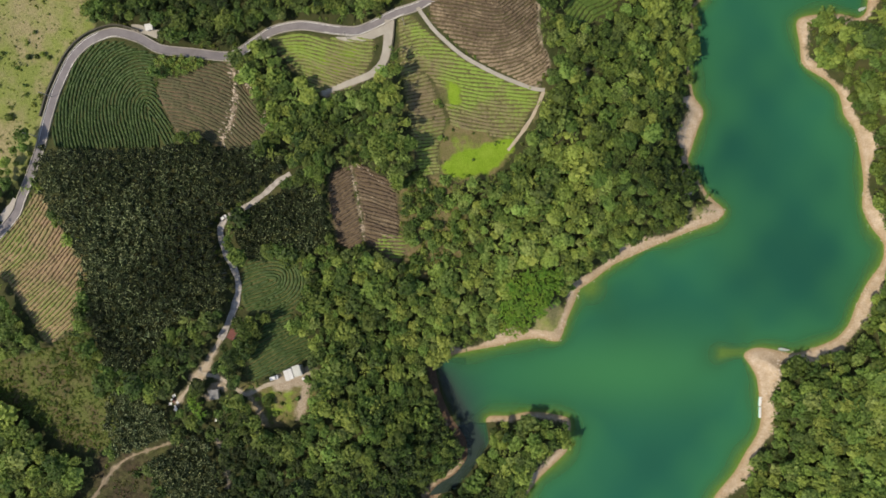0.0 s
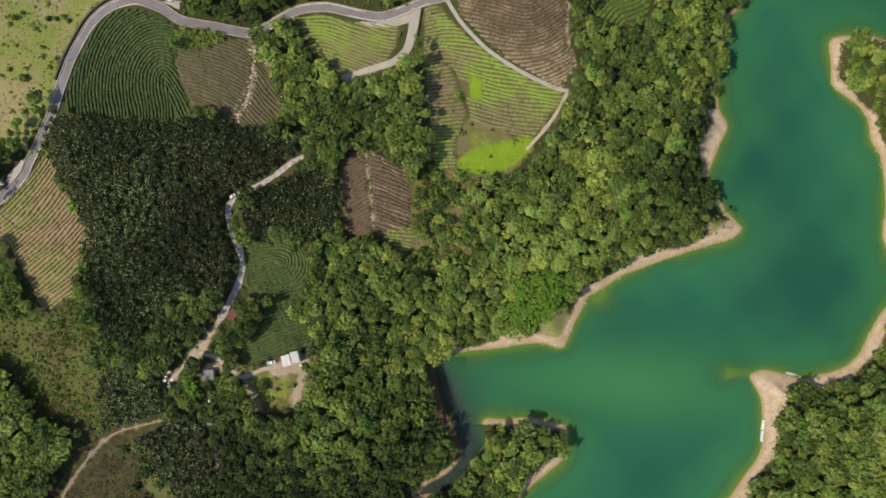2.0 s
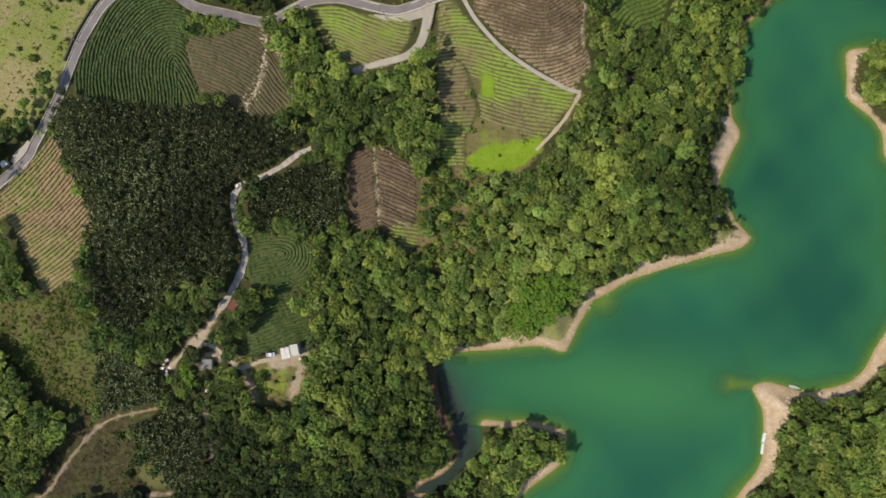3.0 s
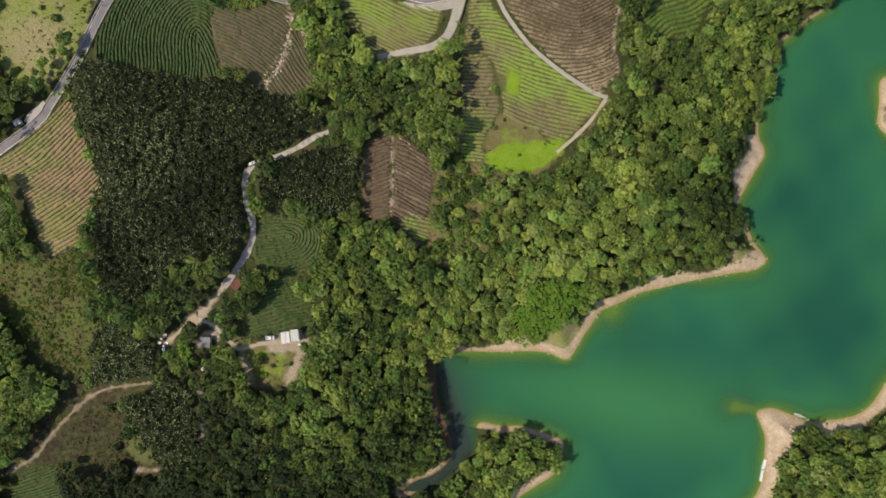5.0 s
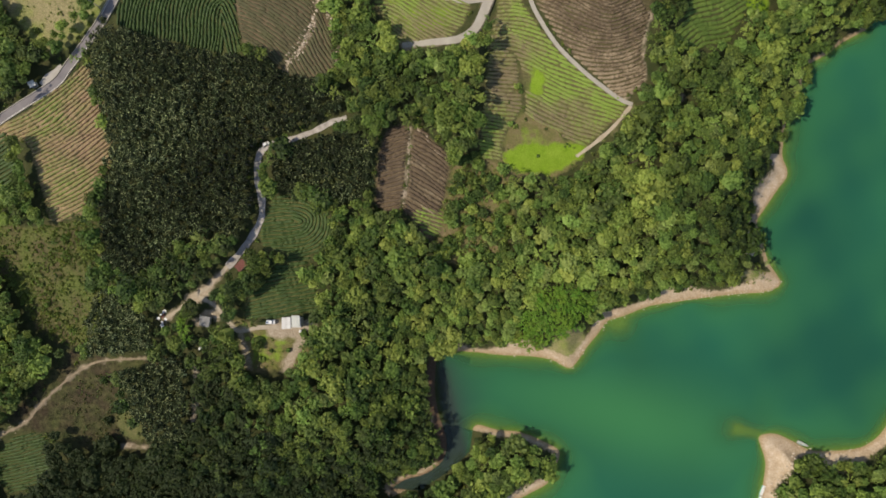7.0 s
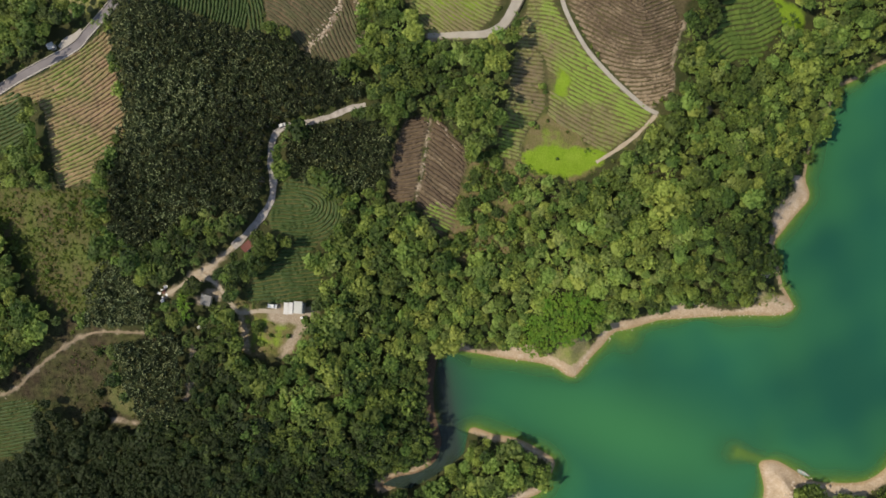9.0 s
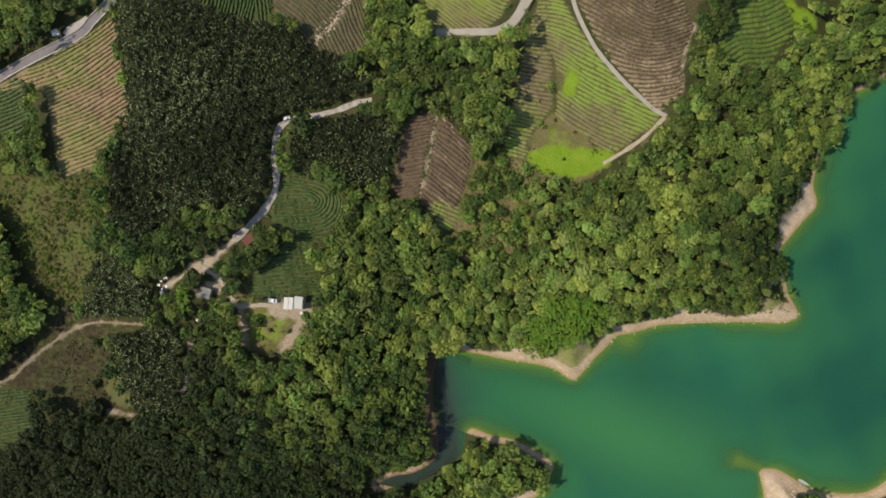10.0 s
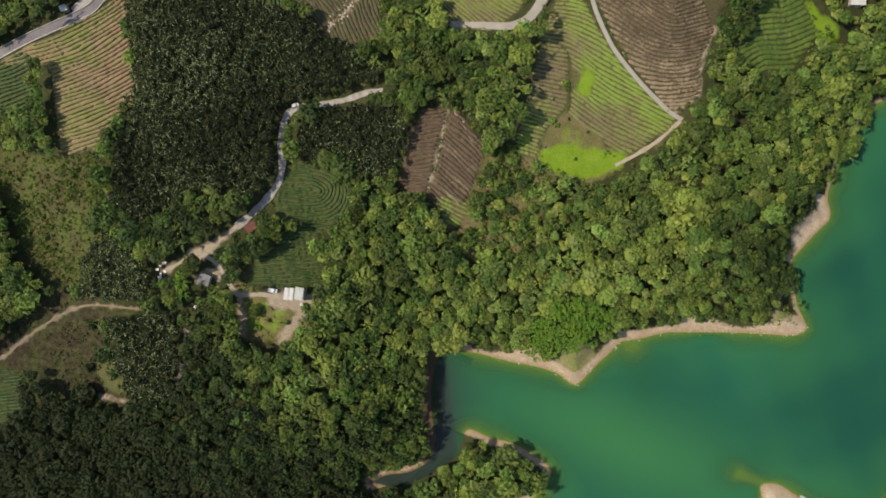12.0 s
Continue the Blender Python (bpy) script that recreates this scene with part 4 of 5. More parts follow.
def crown_quads(seed, leaves, lobes, flat=0.75, size=0.2, dome=True, lobe=0.26):
    """Leaf sprays of a unit crown, gathered in uneven lobes."""
    r = np.random.default_rng(seed)
    a = r.random(lobes) * 2 * np.pi
    rad = np.sqrt(r.random(lobes)) * 0.82
    c = np.stack([rad * np.cos(a), rad * np.sin(a), flat * (1 - rad**2 * 0.7) * (0.75 + 0.4 * r.random(lobes)) - 0.2], 1)
    c[0] = (0, 0, flat * 0.7)
    lr = lobe * (1 + 0.7 * r.random(lobes))
    pick = r.integers(0, lobes, leaves)
    d = r.normal(size=(leaves, 3))
    d[:, 2] = np.abs(d[:, 2]) * 1.1 - 0.2
    d /= np.linalg.norm(d, axis=1)[:, None]
    p = c[pick] + d * (lr[pick] * (0.85 + 0.3 * r.random(leaves)))[:, None]
    nrm = d + r.normal(size=(leaves, 3)) * 0.4 + np.array([0, 0, 0.6])
    nrm /= np.linalg.norm(nrm, axis=1)[:, None]
    u = np.cross(nrm, r.normal(size=(leaves, 3)))
    u /= np.linalg.norm(u, axis=1)[:, None]
    v = np.cross(nrm, u)
    s = size * (0.6 + 0.8 * r.random(leaves))[:, None]
    droop = nrm * s * 0.35
    q = np.stack([p - u * s, p - v * s * 0.7 - droop * 0.2, p + u * s - droop, p + v * s * 0.7], 1).reshape(-1, 3)
    return np.concatenate([q, dome_quads(seed, flat)]) if dome else q


def palm_quads(seed, fronds=9, joints=3):
    """Arching, folded fronds of a unit palm crown."""
    r = np.random.default_rng(seed)
    out = []
    for i in range(fronds):
        a = 2 * np.pi * i / fronds + r.random() * 0.5
        rise, reach = 0.15 + 0.45 * r.random(), 0.8 + 0.4 * r.random()
        pts = []
        for k in range(joints + 1):
            f = k / joints
            w = 0.17 * math.sin(math.pi * min(0.12 + 0.85 * f, 1))
            x, z = f * reach, rise * math.sin(f * 2.4) - 0.45 * f * f
            out_dir, side = np.array([math.cos(a), math.sin(a), 0]), np.array([-math.sin(a), math.cos(a), 0])
            m = out_dir * x + np.array([0, 0, z])
            pts.append((m - side * w - np.array([0, 0, w * 0.6]), m, m + side * w - np.array([0, 0, w * 0.6])))
        for k in range(joints):
            (a0, m0, b0), (a1, m1, b1) = pts[k], pts[k + 1]
            out += [a0, m0, m1, a1, m0, b0, b1, m1]
    return np.array(out)


def trunk_mesh(name, seed, tall, r0, material, limbs):
    """A tapered, slightly bent trunk with a few limbs."""
    r = np.random.default_rng(seed)
    verts, faces = [], []

    def tube(a, b, ra, rb, bend):
        base, sides = len(verts), 6
        for k in range(4):
            f = k / 3
            mid = a + (b - a) * f + bend * math.sin(f * 3.14)
            rr = ra + (rb - ra) * f
            for i in range(sides):
                an = 2 * math.pi * i / sides
                verts.append((mid[0] + rr * math.cos(an), mid[1] + rr * math.sin(an), mid[2]))
        for k in range(3):
            for i in range(sides):
                j = (i + 1) % sides
                faces.append((base + k * sides + i, base + k * sides + j, base + (k + 1) * sides + j, base + (k + 1) * sides + i))

    top = np.array([0, 0, tall])
    tube(np.array([0, 0, -0.6]), top, r0, r0 * 0.45, np.array([r.normal() * 0.02 * tall, r.normal() * 0.02 * tall, 0]))
    for i in range(limbs):
        a = 2 * math.pi * i / limbs + r.random()
        start = np.array([0, 0, tall * (0.6 + 0.3 * r.random())])
        tube(start, start + np.array([math.cos(a), math.sin(a), 0.9]) * tall * 0.3, r0 * 0.4, r0 * 0.12, np.array([0, 0, 0.05 * tall]))
    return mesh_of(name, verts, faces, material, True)


def scatter(low_x, high_x, low_y, high_y, step, seed):
    """Jittered places on a staggered grid."""
    r = np.random.default_rng(seed)
    gx, gy = np.meshgrid(np.arange(low_x, high_x, step), np.arange(low_y, high_y, step * 0.87))
    gx = gx + (np.arange(gx.shape[0]) % 2)[:, None] * step / 2
    x, y = gx.ravel() + (r.random(gx.size) - 0.5) * step * 0.8, gy.ravel() + (r.random(gx.size) - 0.5) * step * 0.8
    return x, y, r


def planted(name, label, category, places, meshes, material, seed, part_of_tint=1.0):
    """Very many plants as one object."""
    x, y, z, size, tall, tint = places
    r = np.random.default_rng(seed)
    which = r.integers(0, len(meshes), len(x))
    chunks, tints = [], []
    for w, q in enumerate(meshes):
        sel = np.flatnonzero(which == w)
        if not len(sel):
            continue
        an = r.random(len(sel)) * 2 * np.pi
        co, si = np.cos(an)[:, None], np.sin(an)[:, None]
        vx = q[None, :, 0] * co - q[None, :, 1] * si
        vy = q[None, :, 0] * si + q[None, :, 1] * co
        s = size[sel][:, None]
        chunks.append(np.stack([vx * s + x[sel][:, None], vy * s + y[sel][:, None], q[None, :, 2] * s * 1.0 + (z + tall)[sel][:, None]], 2).reshape(-1, 3))
        tints.append(np.repeat(tint[sel], len(q)))
    me = quad_mesh(name, np.concatenate(chunks), material, np.concatenate(tints))
    return tagged(new(name, me), label, category, kind="stuff")


def in_any(outlines, x, y, grow=0.0):
    hit = np.zeros(len(x), bool)
    for o in outlines:
        o = spline(o, 4.0, True)
        hit |= inside(o, x, y)
        if grow:
            hit |= line_distance(o, x, y, True) < grow
    return hit


def near_way(ways, x, y):
    hit = np.zeros(len(x), bool)
    for line, half in ways:
        hit |= line_distance(spline(line, 3.0), x, y) < half
    return hit


FIELDS = [FIELD_A, FIELD_B, FIELD_RIDGE, FIELD_C, FIELD_D, FIELD_D_WEST, FIELD_E, FIELD_F, FIELD_F_EAST, FIELD_F_LOW, FIELD_G, FIELD_H, FIELD_HILL, FIELD_I, FIELD_J, FIELD_K]
PALM_PLOTS = [PLANTATION, PALMS_SOUTH, PALMS_MID, PALMS_CLEAR]
OPEN = [MEADOW, VERGE_I, PASTURE, SCRUB, CLEARING, YARD, SANDBAR, SPIT, BITE_BEACH, THICKET, BANANAS, HEATH, BROWN_HEATH, TIP_GRASS]
WAYS = [(PULLOUT, 4.6), (LAYBY, 3.2), (KIOSK_BAY, 3.0), (MAIN_ROAD, 3.5), (APRON, 4.6), (FARM_PATH, 2.6), (FOOT_PATH, 3.6), (LANE, 3.1), (DIRT_LANE, 2.8), (DRIVE, 2.3), (SPUR, 1.7), (SPUR_EAST, 2.2), (TRACK, 3.6), (FARMYARD, 3.5), (BARE_STRIP, 1.6), (CLEARING_EDGE, 1.2)]
HOUSES = [(-82.3, 25.1, 7.5), (-90.9, 23.2, 4.0), (-107.0, 43.2, 3.7), (-116.1, 17.9, 5.6), (-134.1, 14.8, 4.0), (-137.8, 172.0, 3.0), (68.7, 205.5, 6.0), (-205.3, 89.5, 3.0), (43.7, 148.3, 2.6), (92.0, 98.4, 5.0), (-116.0, 6.5, 1.8), (-121.5, 13.7, 3.0), (-199.0, 97.5, 4.0)]
VISTA = [(-228, 206), (-60, 226), (95, 230), (185, 205), (188, -45), (60, -70), (-120, -105), (-182, -112), (-236, -50), (-262, 95)]
vista = np.array(VISTA, float)


def clear_of_houses(x, y):
    ok = np.ones(len(x), bool)
    for a, b, r in HOUSES:
        ok &= np.hypot(x - a, y - b) > r
    return ok


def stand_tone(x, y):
    """Leaf tint by place: paler lakeside; south-west cloud shade put into the colour."""
    near_lake = np.exp(-(((x - 45) / 75) ** 2 + ((y - 85) / 70) ** 2))
    # southern trees darkened: a cloud's shade painted into their leaf tint
    dark_trees = 1 / (1 + np.exp((y + 28) / 10)) / (1 + np.exp(-(x + 176) / 5)) * (x < 5)
    dark_trees = dark_trees * (1 - 0.45 / (1 + np.exp(-(x + 92) / 6)))
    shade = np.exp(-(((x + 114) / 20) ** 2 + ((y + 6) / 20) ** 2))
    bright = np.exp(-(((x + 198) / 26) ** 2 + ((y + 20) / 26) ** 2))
    return 0.12 * near_lake - 1.5 * dark_trees - 0.5 * np.exp(-(((x + 120) / 55) ** 2 + ((y - 184) / 16) ** 2)) - 0.8 * shade - 0.35 * np.exp(-(((x + 62) / 20) ** 2 + ((y - 128) / 18) ** 2)) + 0.3 * bright + 0.45 * np.exp(-(((x + 65) / 20) ** 2 + ((y - 1) / 20) ** 2)) - 0.5 * np.exp(-(((x + 101) / 7) ** 2 + ((y - 35) / 9) ** 2)) - 0.5 * np.exp(-(((x + 15) / 14) ** 2 + ((y + 46) / 12) ** 2)) + 0.1 * (x > 115) - 0.45 * np.exp(-(((x + 206) / 18) ** 2 + ((y - 90) / 18) ** 2)) - 0.5 * np.exp(-(((x - 74) / 30) ** 2 + ((y - 108) / 24) ** 2)) - 0.6 * np.exp(-(((x + 128) / 16) ** 2 + ((y - 30) / 16) ** 2))


def woodland_places():
    x, y, r = scatter(-265, 195, -112, 230, 3.5, 11)
    d = shore_distance(x, y)
    need = np.where(((x > -20) | (y < -8)) & ~((x < 118) & (y > 142)), 4.9 + 1.0 * np.sin(x / 7 + y / 5), 1.6)
    need = np.where((x > 60) & (y > 60) & (x < 110) & (y < 100), 6.0, need)
    need = np.where((x > -14) & (x < 45) & (y < 5), np.where((x < 12) & (y < -5), 0.4, 2.6), need)
    need = np.where((x < -15) & (y > -8), 0.6, need)
    need = np.where((x > 88) & (x < 112) & (y > 93) & (y < 115), 2.0, need)
    need = np.where(x > 115, 3.6 + 0.8 * np.sin(x / 5 + y / 4) + 0.3 * ((x > 125) & (y > 15) & (y < 62)), need)
    need = np.where((x < -10) & (y < 26) & (y > 1.07 * (x + 6.5) - 18.5), np.where(y < -20, 5.0, 3.0), need)
    need = np.where((x < 12) & (y < -5) & (y < 1.07 * (x + 6.5) - 18.5), -0.5, need)
    need = np.where((x > 16) & (x < 45) & (y < -12), 7.0, need)
    ok = inside(vista, x, y) & (d > need) & clear_of_houses(x, y)
    x, y, d = x[ok], y[ok], d[ok]
    ok = ~in_any(FIELDS, x, y, 0.9) & ~in_any(OPEN, x, y, 0.3) & ~in_any([BITE_BEACH], x, y, 3.2) & ~in_any(PALM_PLOTS + [BAMBOO], x, y) & ~near_way(WAYS, x, y)
    lone = in_any([THICKET], x, y) & (r.random(len(x)) < 0.8) | in_any([SCRUB, PASTURE, CLEARING], x, y) & (r.random(len(x)) < 0.03)
    lone |= in_any([PASTURE_TREES], x, y)
    ok |= lone & ~in_any(FIELDS, x, y, 1.6) & ~near_way(WAYS, x, y)
    x, y = x[ok], y[ok]
    size = 1.9 + 1.5 * r.random(len(x)) ** 1.4
    big = r.random(len(x)) < 0.13
    size = np.where(big, size * 1.6, size)
    size = np.where(x > 115, size * 1.2, size)
    size = np.where(in_any([SCRUB, PASTURE], x, y), size * 0.75, size)
    bank = shore_distance(x, y) < 9
    extra = np.where(bank & ((x > 70) & (x < 125) & (y > 150) | (x < -12) & (y > -14)), 3.0, 0.0)
    extra = extra + np.where((x > -50) & (x < -28) & (y > 105) & (y < 158), 3.5, 0.0)
    d = shore_distance(x, y)
    open_ground = in_any([THICKET, SCRUB, PASTURE, CLEARING], x, y) & ~in_any([PASTURE_TREES], x, y)
    tall = np.where(open_ground, size * 0.5, 3.6 + size * 0.55 + 0.8 * r.random(len(x)) + extra)
    # low growth behind the beaches
    tall = np.where(x > 115, tall * np.clip((d - 2) / 9, 0.65, 1), tall)
    tall = np.where(in_any([BITE_BEACH], x, y, 9.0), size * 0.35, tall)
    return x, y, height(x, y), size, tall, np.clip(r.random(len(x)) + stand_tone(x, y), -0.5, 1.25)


def own_trees(name, label, group, places, chosen, crowns, trunk, limbs, leaf, seed):
    """Trees as things of their own: one is built for each kind of crown and then copied."""
    x, y, z, size, tall, tint = [a[chosen] for a in places]
    r = np.random.default_rng(seed)
    kinds = []
    for k, q in enumerate(crowns):
        first = thing(name, label, "tree", group)
        child("trunk", trunk_mesh("trunk", seed + k, 1.0, 0.045, trunk, limbs), first)
        child("crown", quad_mesh("crown", q, leaf), first)
        kinds.append(first)
    used = set()
    for i in range(len(x)):
        k = int(r.integers(0, len(kinds)))
        ob = kinds[k] if k not in used else copy_thing(kinds[k], Matrix.Identity(4))
        used.add(k)
        ob.matrix_basis = pose(x[i], y[i], z[i], 0, 0, r.random() * 360)
        for c in ob.children:
            if c.name.startswith("trunk"):
                c.matrix_basis = Matrix.Diagonal((tall[i], tall[i], tall[i] + 0.2, 1))
            else:
                c.matrix_basis = Matrix.Translation((0, 0, tall[i])) @ Matrix.Diagonal((size[i], size[i], size[i], 1))


def spray_quads(seed, blades=150, plumes=12):
    """Arching plumes of long blades, as of bamboo."""
    r = np.random.default_rng(seed)
    out = []
    for i in range(plumes):
        a, lean = r.random() * 2 * np.pi, 0.25 + 0.75 * r.random()
        tip = np.array([math.cos(a) * lean, math.sin(a) * lean, 0.75 - 0.55 * lean])
        for k in range(blades // plumes):
            f = 0.3 + 0.7 * r.random()
            p = tip * f + np.array([0, 0, 0.35 * math.sin(f * 3.0)])
            d = np.array([math.cos(a), math.sin(a), -0.25]) + r.normal(size=3) * 0.55
            d /= np.linalg.norm(d)
            side = np.cross(d, (0, 0, 1))
            side /= np.linalg.norm(side) + 1e-6
            long, wide = 0.2 + 0.14 * r.random(), 0.05
            out += [p, p + d * long * 0.5 + side * wide, p + d * long - np.array([0, 0, 0.06]), p + d * long * 0.5 - side * wide]
    return np.array(out)


CROWNS = [crown_quads(20 + k, 138, 9 + k % 6, 0.42 + 0.06 * (k % 4), 0.125 + 0.012 * (k % 5)) for k in range(7)]
CROWNS += [crown_quads(40 + k, 150, 20, 0.62, 0.1, lobe=0.17) for k in range(3)] + [spray_quads(80 + k, 156, 13) for k in range(3)]
PALM_CROWNS = [palm_quads(60 + k, 9 + k % 3, 2) for k in range(6)]
SHRUBS = [crown_quads(90 + k, 34, 5, 0.6, 0.26, False) for k in range(6)]

wood = woodland_places()
middle = np.hypot(wood[0] - 20, wood[1] - 95)
order = np.argsort(middle)
own, many = order[:280], order[280:]
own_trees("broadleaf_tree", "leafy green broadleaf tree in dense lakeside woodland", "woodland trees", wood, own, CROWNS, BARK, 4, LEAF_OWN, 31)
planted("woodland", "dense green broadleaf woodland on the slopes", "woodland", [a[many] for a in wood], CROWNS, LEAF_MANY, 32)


# large old trees that stand singly beside the lane and the tea
old_trees = np.array([(-100.2, 45.0, 4.6, 6.0), (-99.6, 38.6, 3.6, 5.0), (-106.6, 33.4, 4.4, 5.5), (-107.6, 27.4, 3.6, 4.6), (-139.6, 21.4, 3.4, 4.6)])
dark_trees = [old_trees[:, 0], old_trees[:, 1], height(old_trees[:, 0], old_trees[:, 1]), old_trees[:, 2], old_trees[:, 3], np.zeros(len(old_trees))]
own_trees("broadleaf_tree", "large dark rounded tree beside the farm lane", "lane trees", dark_trees, np.arange(len(old_trees)), [crown_quads(190 + k, 420, 34, 0.7, 0.075, lobe=0.2) for k in range(2)], BARK, 5, LEAF_DARK, 37)


bamboo_x, bamboo_y, bamboo_r = scatter(-10, 45, 30, 80, 2.7, 17)
bamboo_ok = in_any([BAMBOO], bamboo_x, bamboo_y) & (shore_distance(bamboo_x, bamboo_y) > 4.5)
bamboo_x, bamboo_y = bamboo_x[bamboo_ok], bamboo_y[bamboo_ok]
# and a short row of it beside the grey shed
shed_row = np.array([(-122.8, 16.7), (-121.9, 14.8), (-121.0, 12.8), (-120.0, 10.6)])
bamboo_x, bamboo_y = np.concatenate([bamboo_x, shed_row[:, 0]]), np.concatenate([bamboo_y, shed_row[:, 1]])
bamboo = [bamboo_x, bamboo_y, height(bamboo_x, bamboo_y), 2.2 + bamboo_r.random(len(bamboo_x)), 6.0 + 1.2 * bamboo_r.random(len(bamboo_x)), 0.6 + 0.3 * bamboo_r.random(len(bamboo_x))]
planted("bamboo_thicket", "bright green feathery bamboo thicket above the cove", "bamboo", bamboo, [spray_quads(150 + k, 200, 14) for k in range(4)], LEAF_BAMBOO, 39)


def far_places():
    """Woods on the hills beyond, out of sight of the nearer slopes."""
    x, y, r = scatter(-420, 350, -270, 390, 13.0, 16)
    ok = ~inside(vista, x, y) & (shore_distance(x, y) > 6) & ~in_any(FIELDS + OPEN, x, y, 2.0) & ~near_way(WAYS, x, y)
    x, y = x[ok], y[ok]
    return x, y, height(x, y), 6.6 + 1.8 * r.random(len(x)), 4.0 + r.random(len(x)), r.random(len(x)) * 0.7


planted("far_woodland", "distant broadleaf woods on the surrounding hills", "woodland", far_places(), [crown_quads(140 + k, 14, 8, 0.5, 0.22) for k in range(4)], LEAF_MANY, 38)


def palm_places():
    x, y, r = scatter(-200, -50, -60, 140, 2.05, 12)
    ok = in_any(PALM_PLOTS, x, y)
    x, y = x[ok], y[ok]
    ok = ~in_any(FIELDS, x, y, 1.0) & ~near_way(WAYS, x, y) & clear_of_houses(x, y) & (r.random(len(x)) > 0.06)
    x, y = x[ok], y[ok]
    return x, y, height(x, y), 1.45 + 0.6 * r.random(len(x)), 4.5 + 2.2 * r.random(len(x)) + 1.2 * np.sin(x / 7.0 + 1.0) * np.sin(y / 6.0), np.clip(r.random(len(x)) * 0.8 + 0.1 + 0.22 * np.sin(x / 8.3 + y / 15.0) * np.sin(y / 9.7), 0, 1)


palms = palm_places()
order = np.argsort(np.hypot(palms[0] + 120, palms[1] - 85))
own, many = order[:260], order[260:]
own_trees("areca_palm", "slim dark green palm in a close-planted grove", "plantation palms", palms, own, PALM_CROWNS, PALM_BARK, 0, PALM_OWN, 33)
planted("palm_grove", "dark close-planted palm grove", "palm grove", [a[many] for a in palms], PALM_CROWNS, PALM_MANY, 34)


def patchy(x, y):
    """Thick and thin growth in uneven patches, 0 to 1."""
    v = np.sin(x / 6.1 + 1.3 * np.sin(y / 7.7)) + np.sin(y / 5.3 + 1.7 * np.sin(x / 9.1 + 2)) + 0.7 * np.sin((x - y) / 3.1 + np.sin(x / 4.3))
    return np.clip(0.5 + v / 3.6, 0, 1)


def shrub_places():
    x, y, r = scatter(-262, 190, -110, 228, 2.6, 13)
    ok = inside(vista, x, y) & (shore_distance(x, y) > 3.2) & clear_of_houses(x, y)
    x, y = x[ok], y[ok]
    dense = in_any([SCRUB, THICKET, BANANAS, HEATH], x, y) & (r.random(len(x)) < np.where(in_any([SCRUB], x, y), np.where(patchy(x, y) > 0.52, 0.85, 0.16), np.where(in_any([HEATH], x, y), 0.25, 0.9)))
    dense |= in_any([CLEARING], x, y) & ~in_any([BROWN_HEATH], x, y) & (r.random(len(x)) < 0.4 * patchy(x, y))
    some = in_any([PASTURE, YARD], x, y) & (r.random(len(x)) < 0.1)
    fringe = in_any(FIELDS, x, y, 2.2) & ~in_any(FIELDS, x, y, 0.3) & (r.random(len(x)) < 0.6)
    fringe |= near_way([(MAIN_ROAD, 5.0), (APRON, 4.5), (LANE, 4.0), (FARM_PATH, 3.0), (FOOT_PATH, 5.0)], x, y) & (r.random(len(x)) < 0.55)
    d = shore_distance(x, y)
    fringe |= (d > 4.0) & (d < 9) & (r.random(len(x)) < 0.8) & ~in_any([SPIT, BITE_BEACH, SANDBAR], x, y)
    ok = (dense | some | fringe) & ~near_way([(w, h - 0.9) for w, h in WAYS], x, y) & ~in_any(FIELDS, x, y)
    x, y = x[ok], y[ok]
    size = (0.6 + 0.9 * r.random(len(x)) ** 2) * np.where(in_any([SCRUB], x, y), 1.35, 1.0)
    tint = np.where(in_any([SCRUB], x, y), 0.55 * r.random(len(x)) + 0.5 * (patchy(x + 40, y) > 0.6), r.random(len(x)))
    return x, y, height(x, y), size, size * 0.12, tint


shrubs = shrub_places()
tuft_x, tuft_y, tuft_r = scatter(-262, 0, -60, 225, 1.2, 14)
tuft_ok = in_any([PASTURE, SCRUB, CLEARING, YARD, HEATH, BROWN_HEATH], tuft_x, tuft_y) & (tuft_r.random(len(tuft_x)) < np.where(in_any([SCRUB, CLEARING, HEATH, BROWN_HEATH], tuft_x, tuft_y), np.where(in_any([SCRUB], tuft_x, tuft_y), 0.45, 0.05) + 0.5 * patchy(tuft_x, tuft_y), 0.25)) & ~near_way(WAYS, tuft_x, tuft_y) & ~in_any([LUSH], tuft_x, tuft_y)
tuft_x, tuft_y = tuft_x[tuft_ok], tuft_y[tuft_ok]
tuft_size = (0.25 + 0.4 * tuft_r.random(len(tuft_x)) ** 2) * np.where(in_any([SCRUB, CLEARING], tuft_x, tuft_y), 1.6, 1.0)
heath_ok = in_any([CLEARING, HEATH, BROWN_HEATH], tuft_x, tuft_y)
tufts = [tuft_x, tuft_y, height(tuft_x, tuft_y), tuft_size, tuft_size * 0.1, tuft_r.random(len(tuft_x)) * 0.8]
banana_x, banana_y, banana_r = scatter(-140, -110, 148, 166, 1.7, 15)
banana_ok = in_any([BANANAS], banana_x, banana_y)
banana_x, banana_y = banana_x[banana_ok], banana_y[banana_ok]
bananas = [banana_x, banana_y, height(banana_x, banana_y), 1.1 + 0.5 * banana_r.random(len(banana_x)), 1.0 + banana_r.random(len(banana_x)), 0.55 + 0.4 * banana_r.random(len(banana_x))]
planted("banana_plants", "clump of bright broad-leaved banana plants", "banana plants", bananas, [palm_quads(130 + k, 7, 2) for k in range(3)], LEAF_MANY, 37)
planted("heath_tufts", "low dark brown heath on the clearing", "heath", [a[heath_ok] for a in tufts], [crown_quads(124 + k, 14, 4, 0.3, 0.35, False) for k in range(4)], HEATH_MANY, 40)
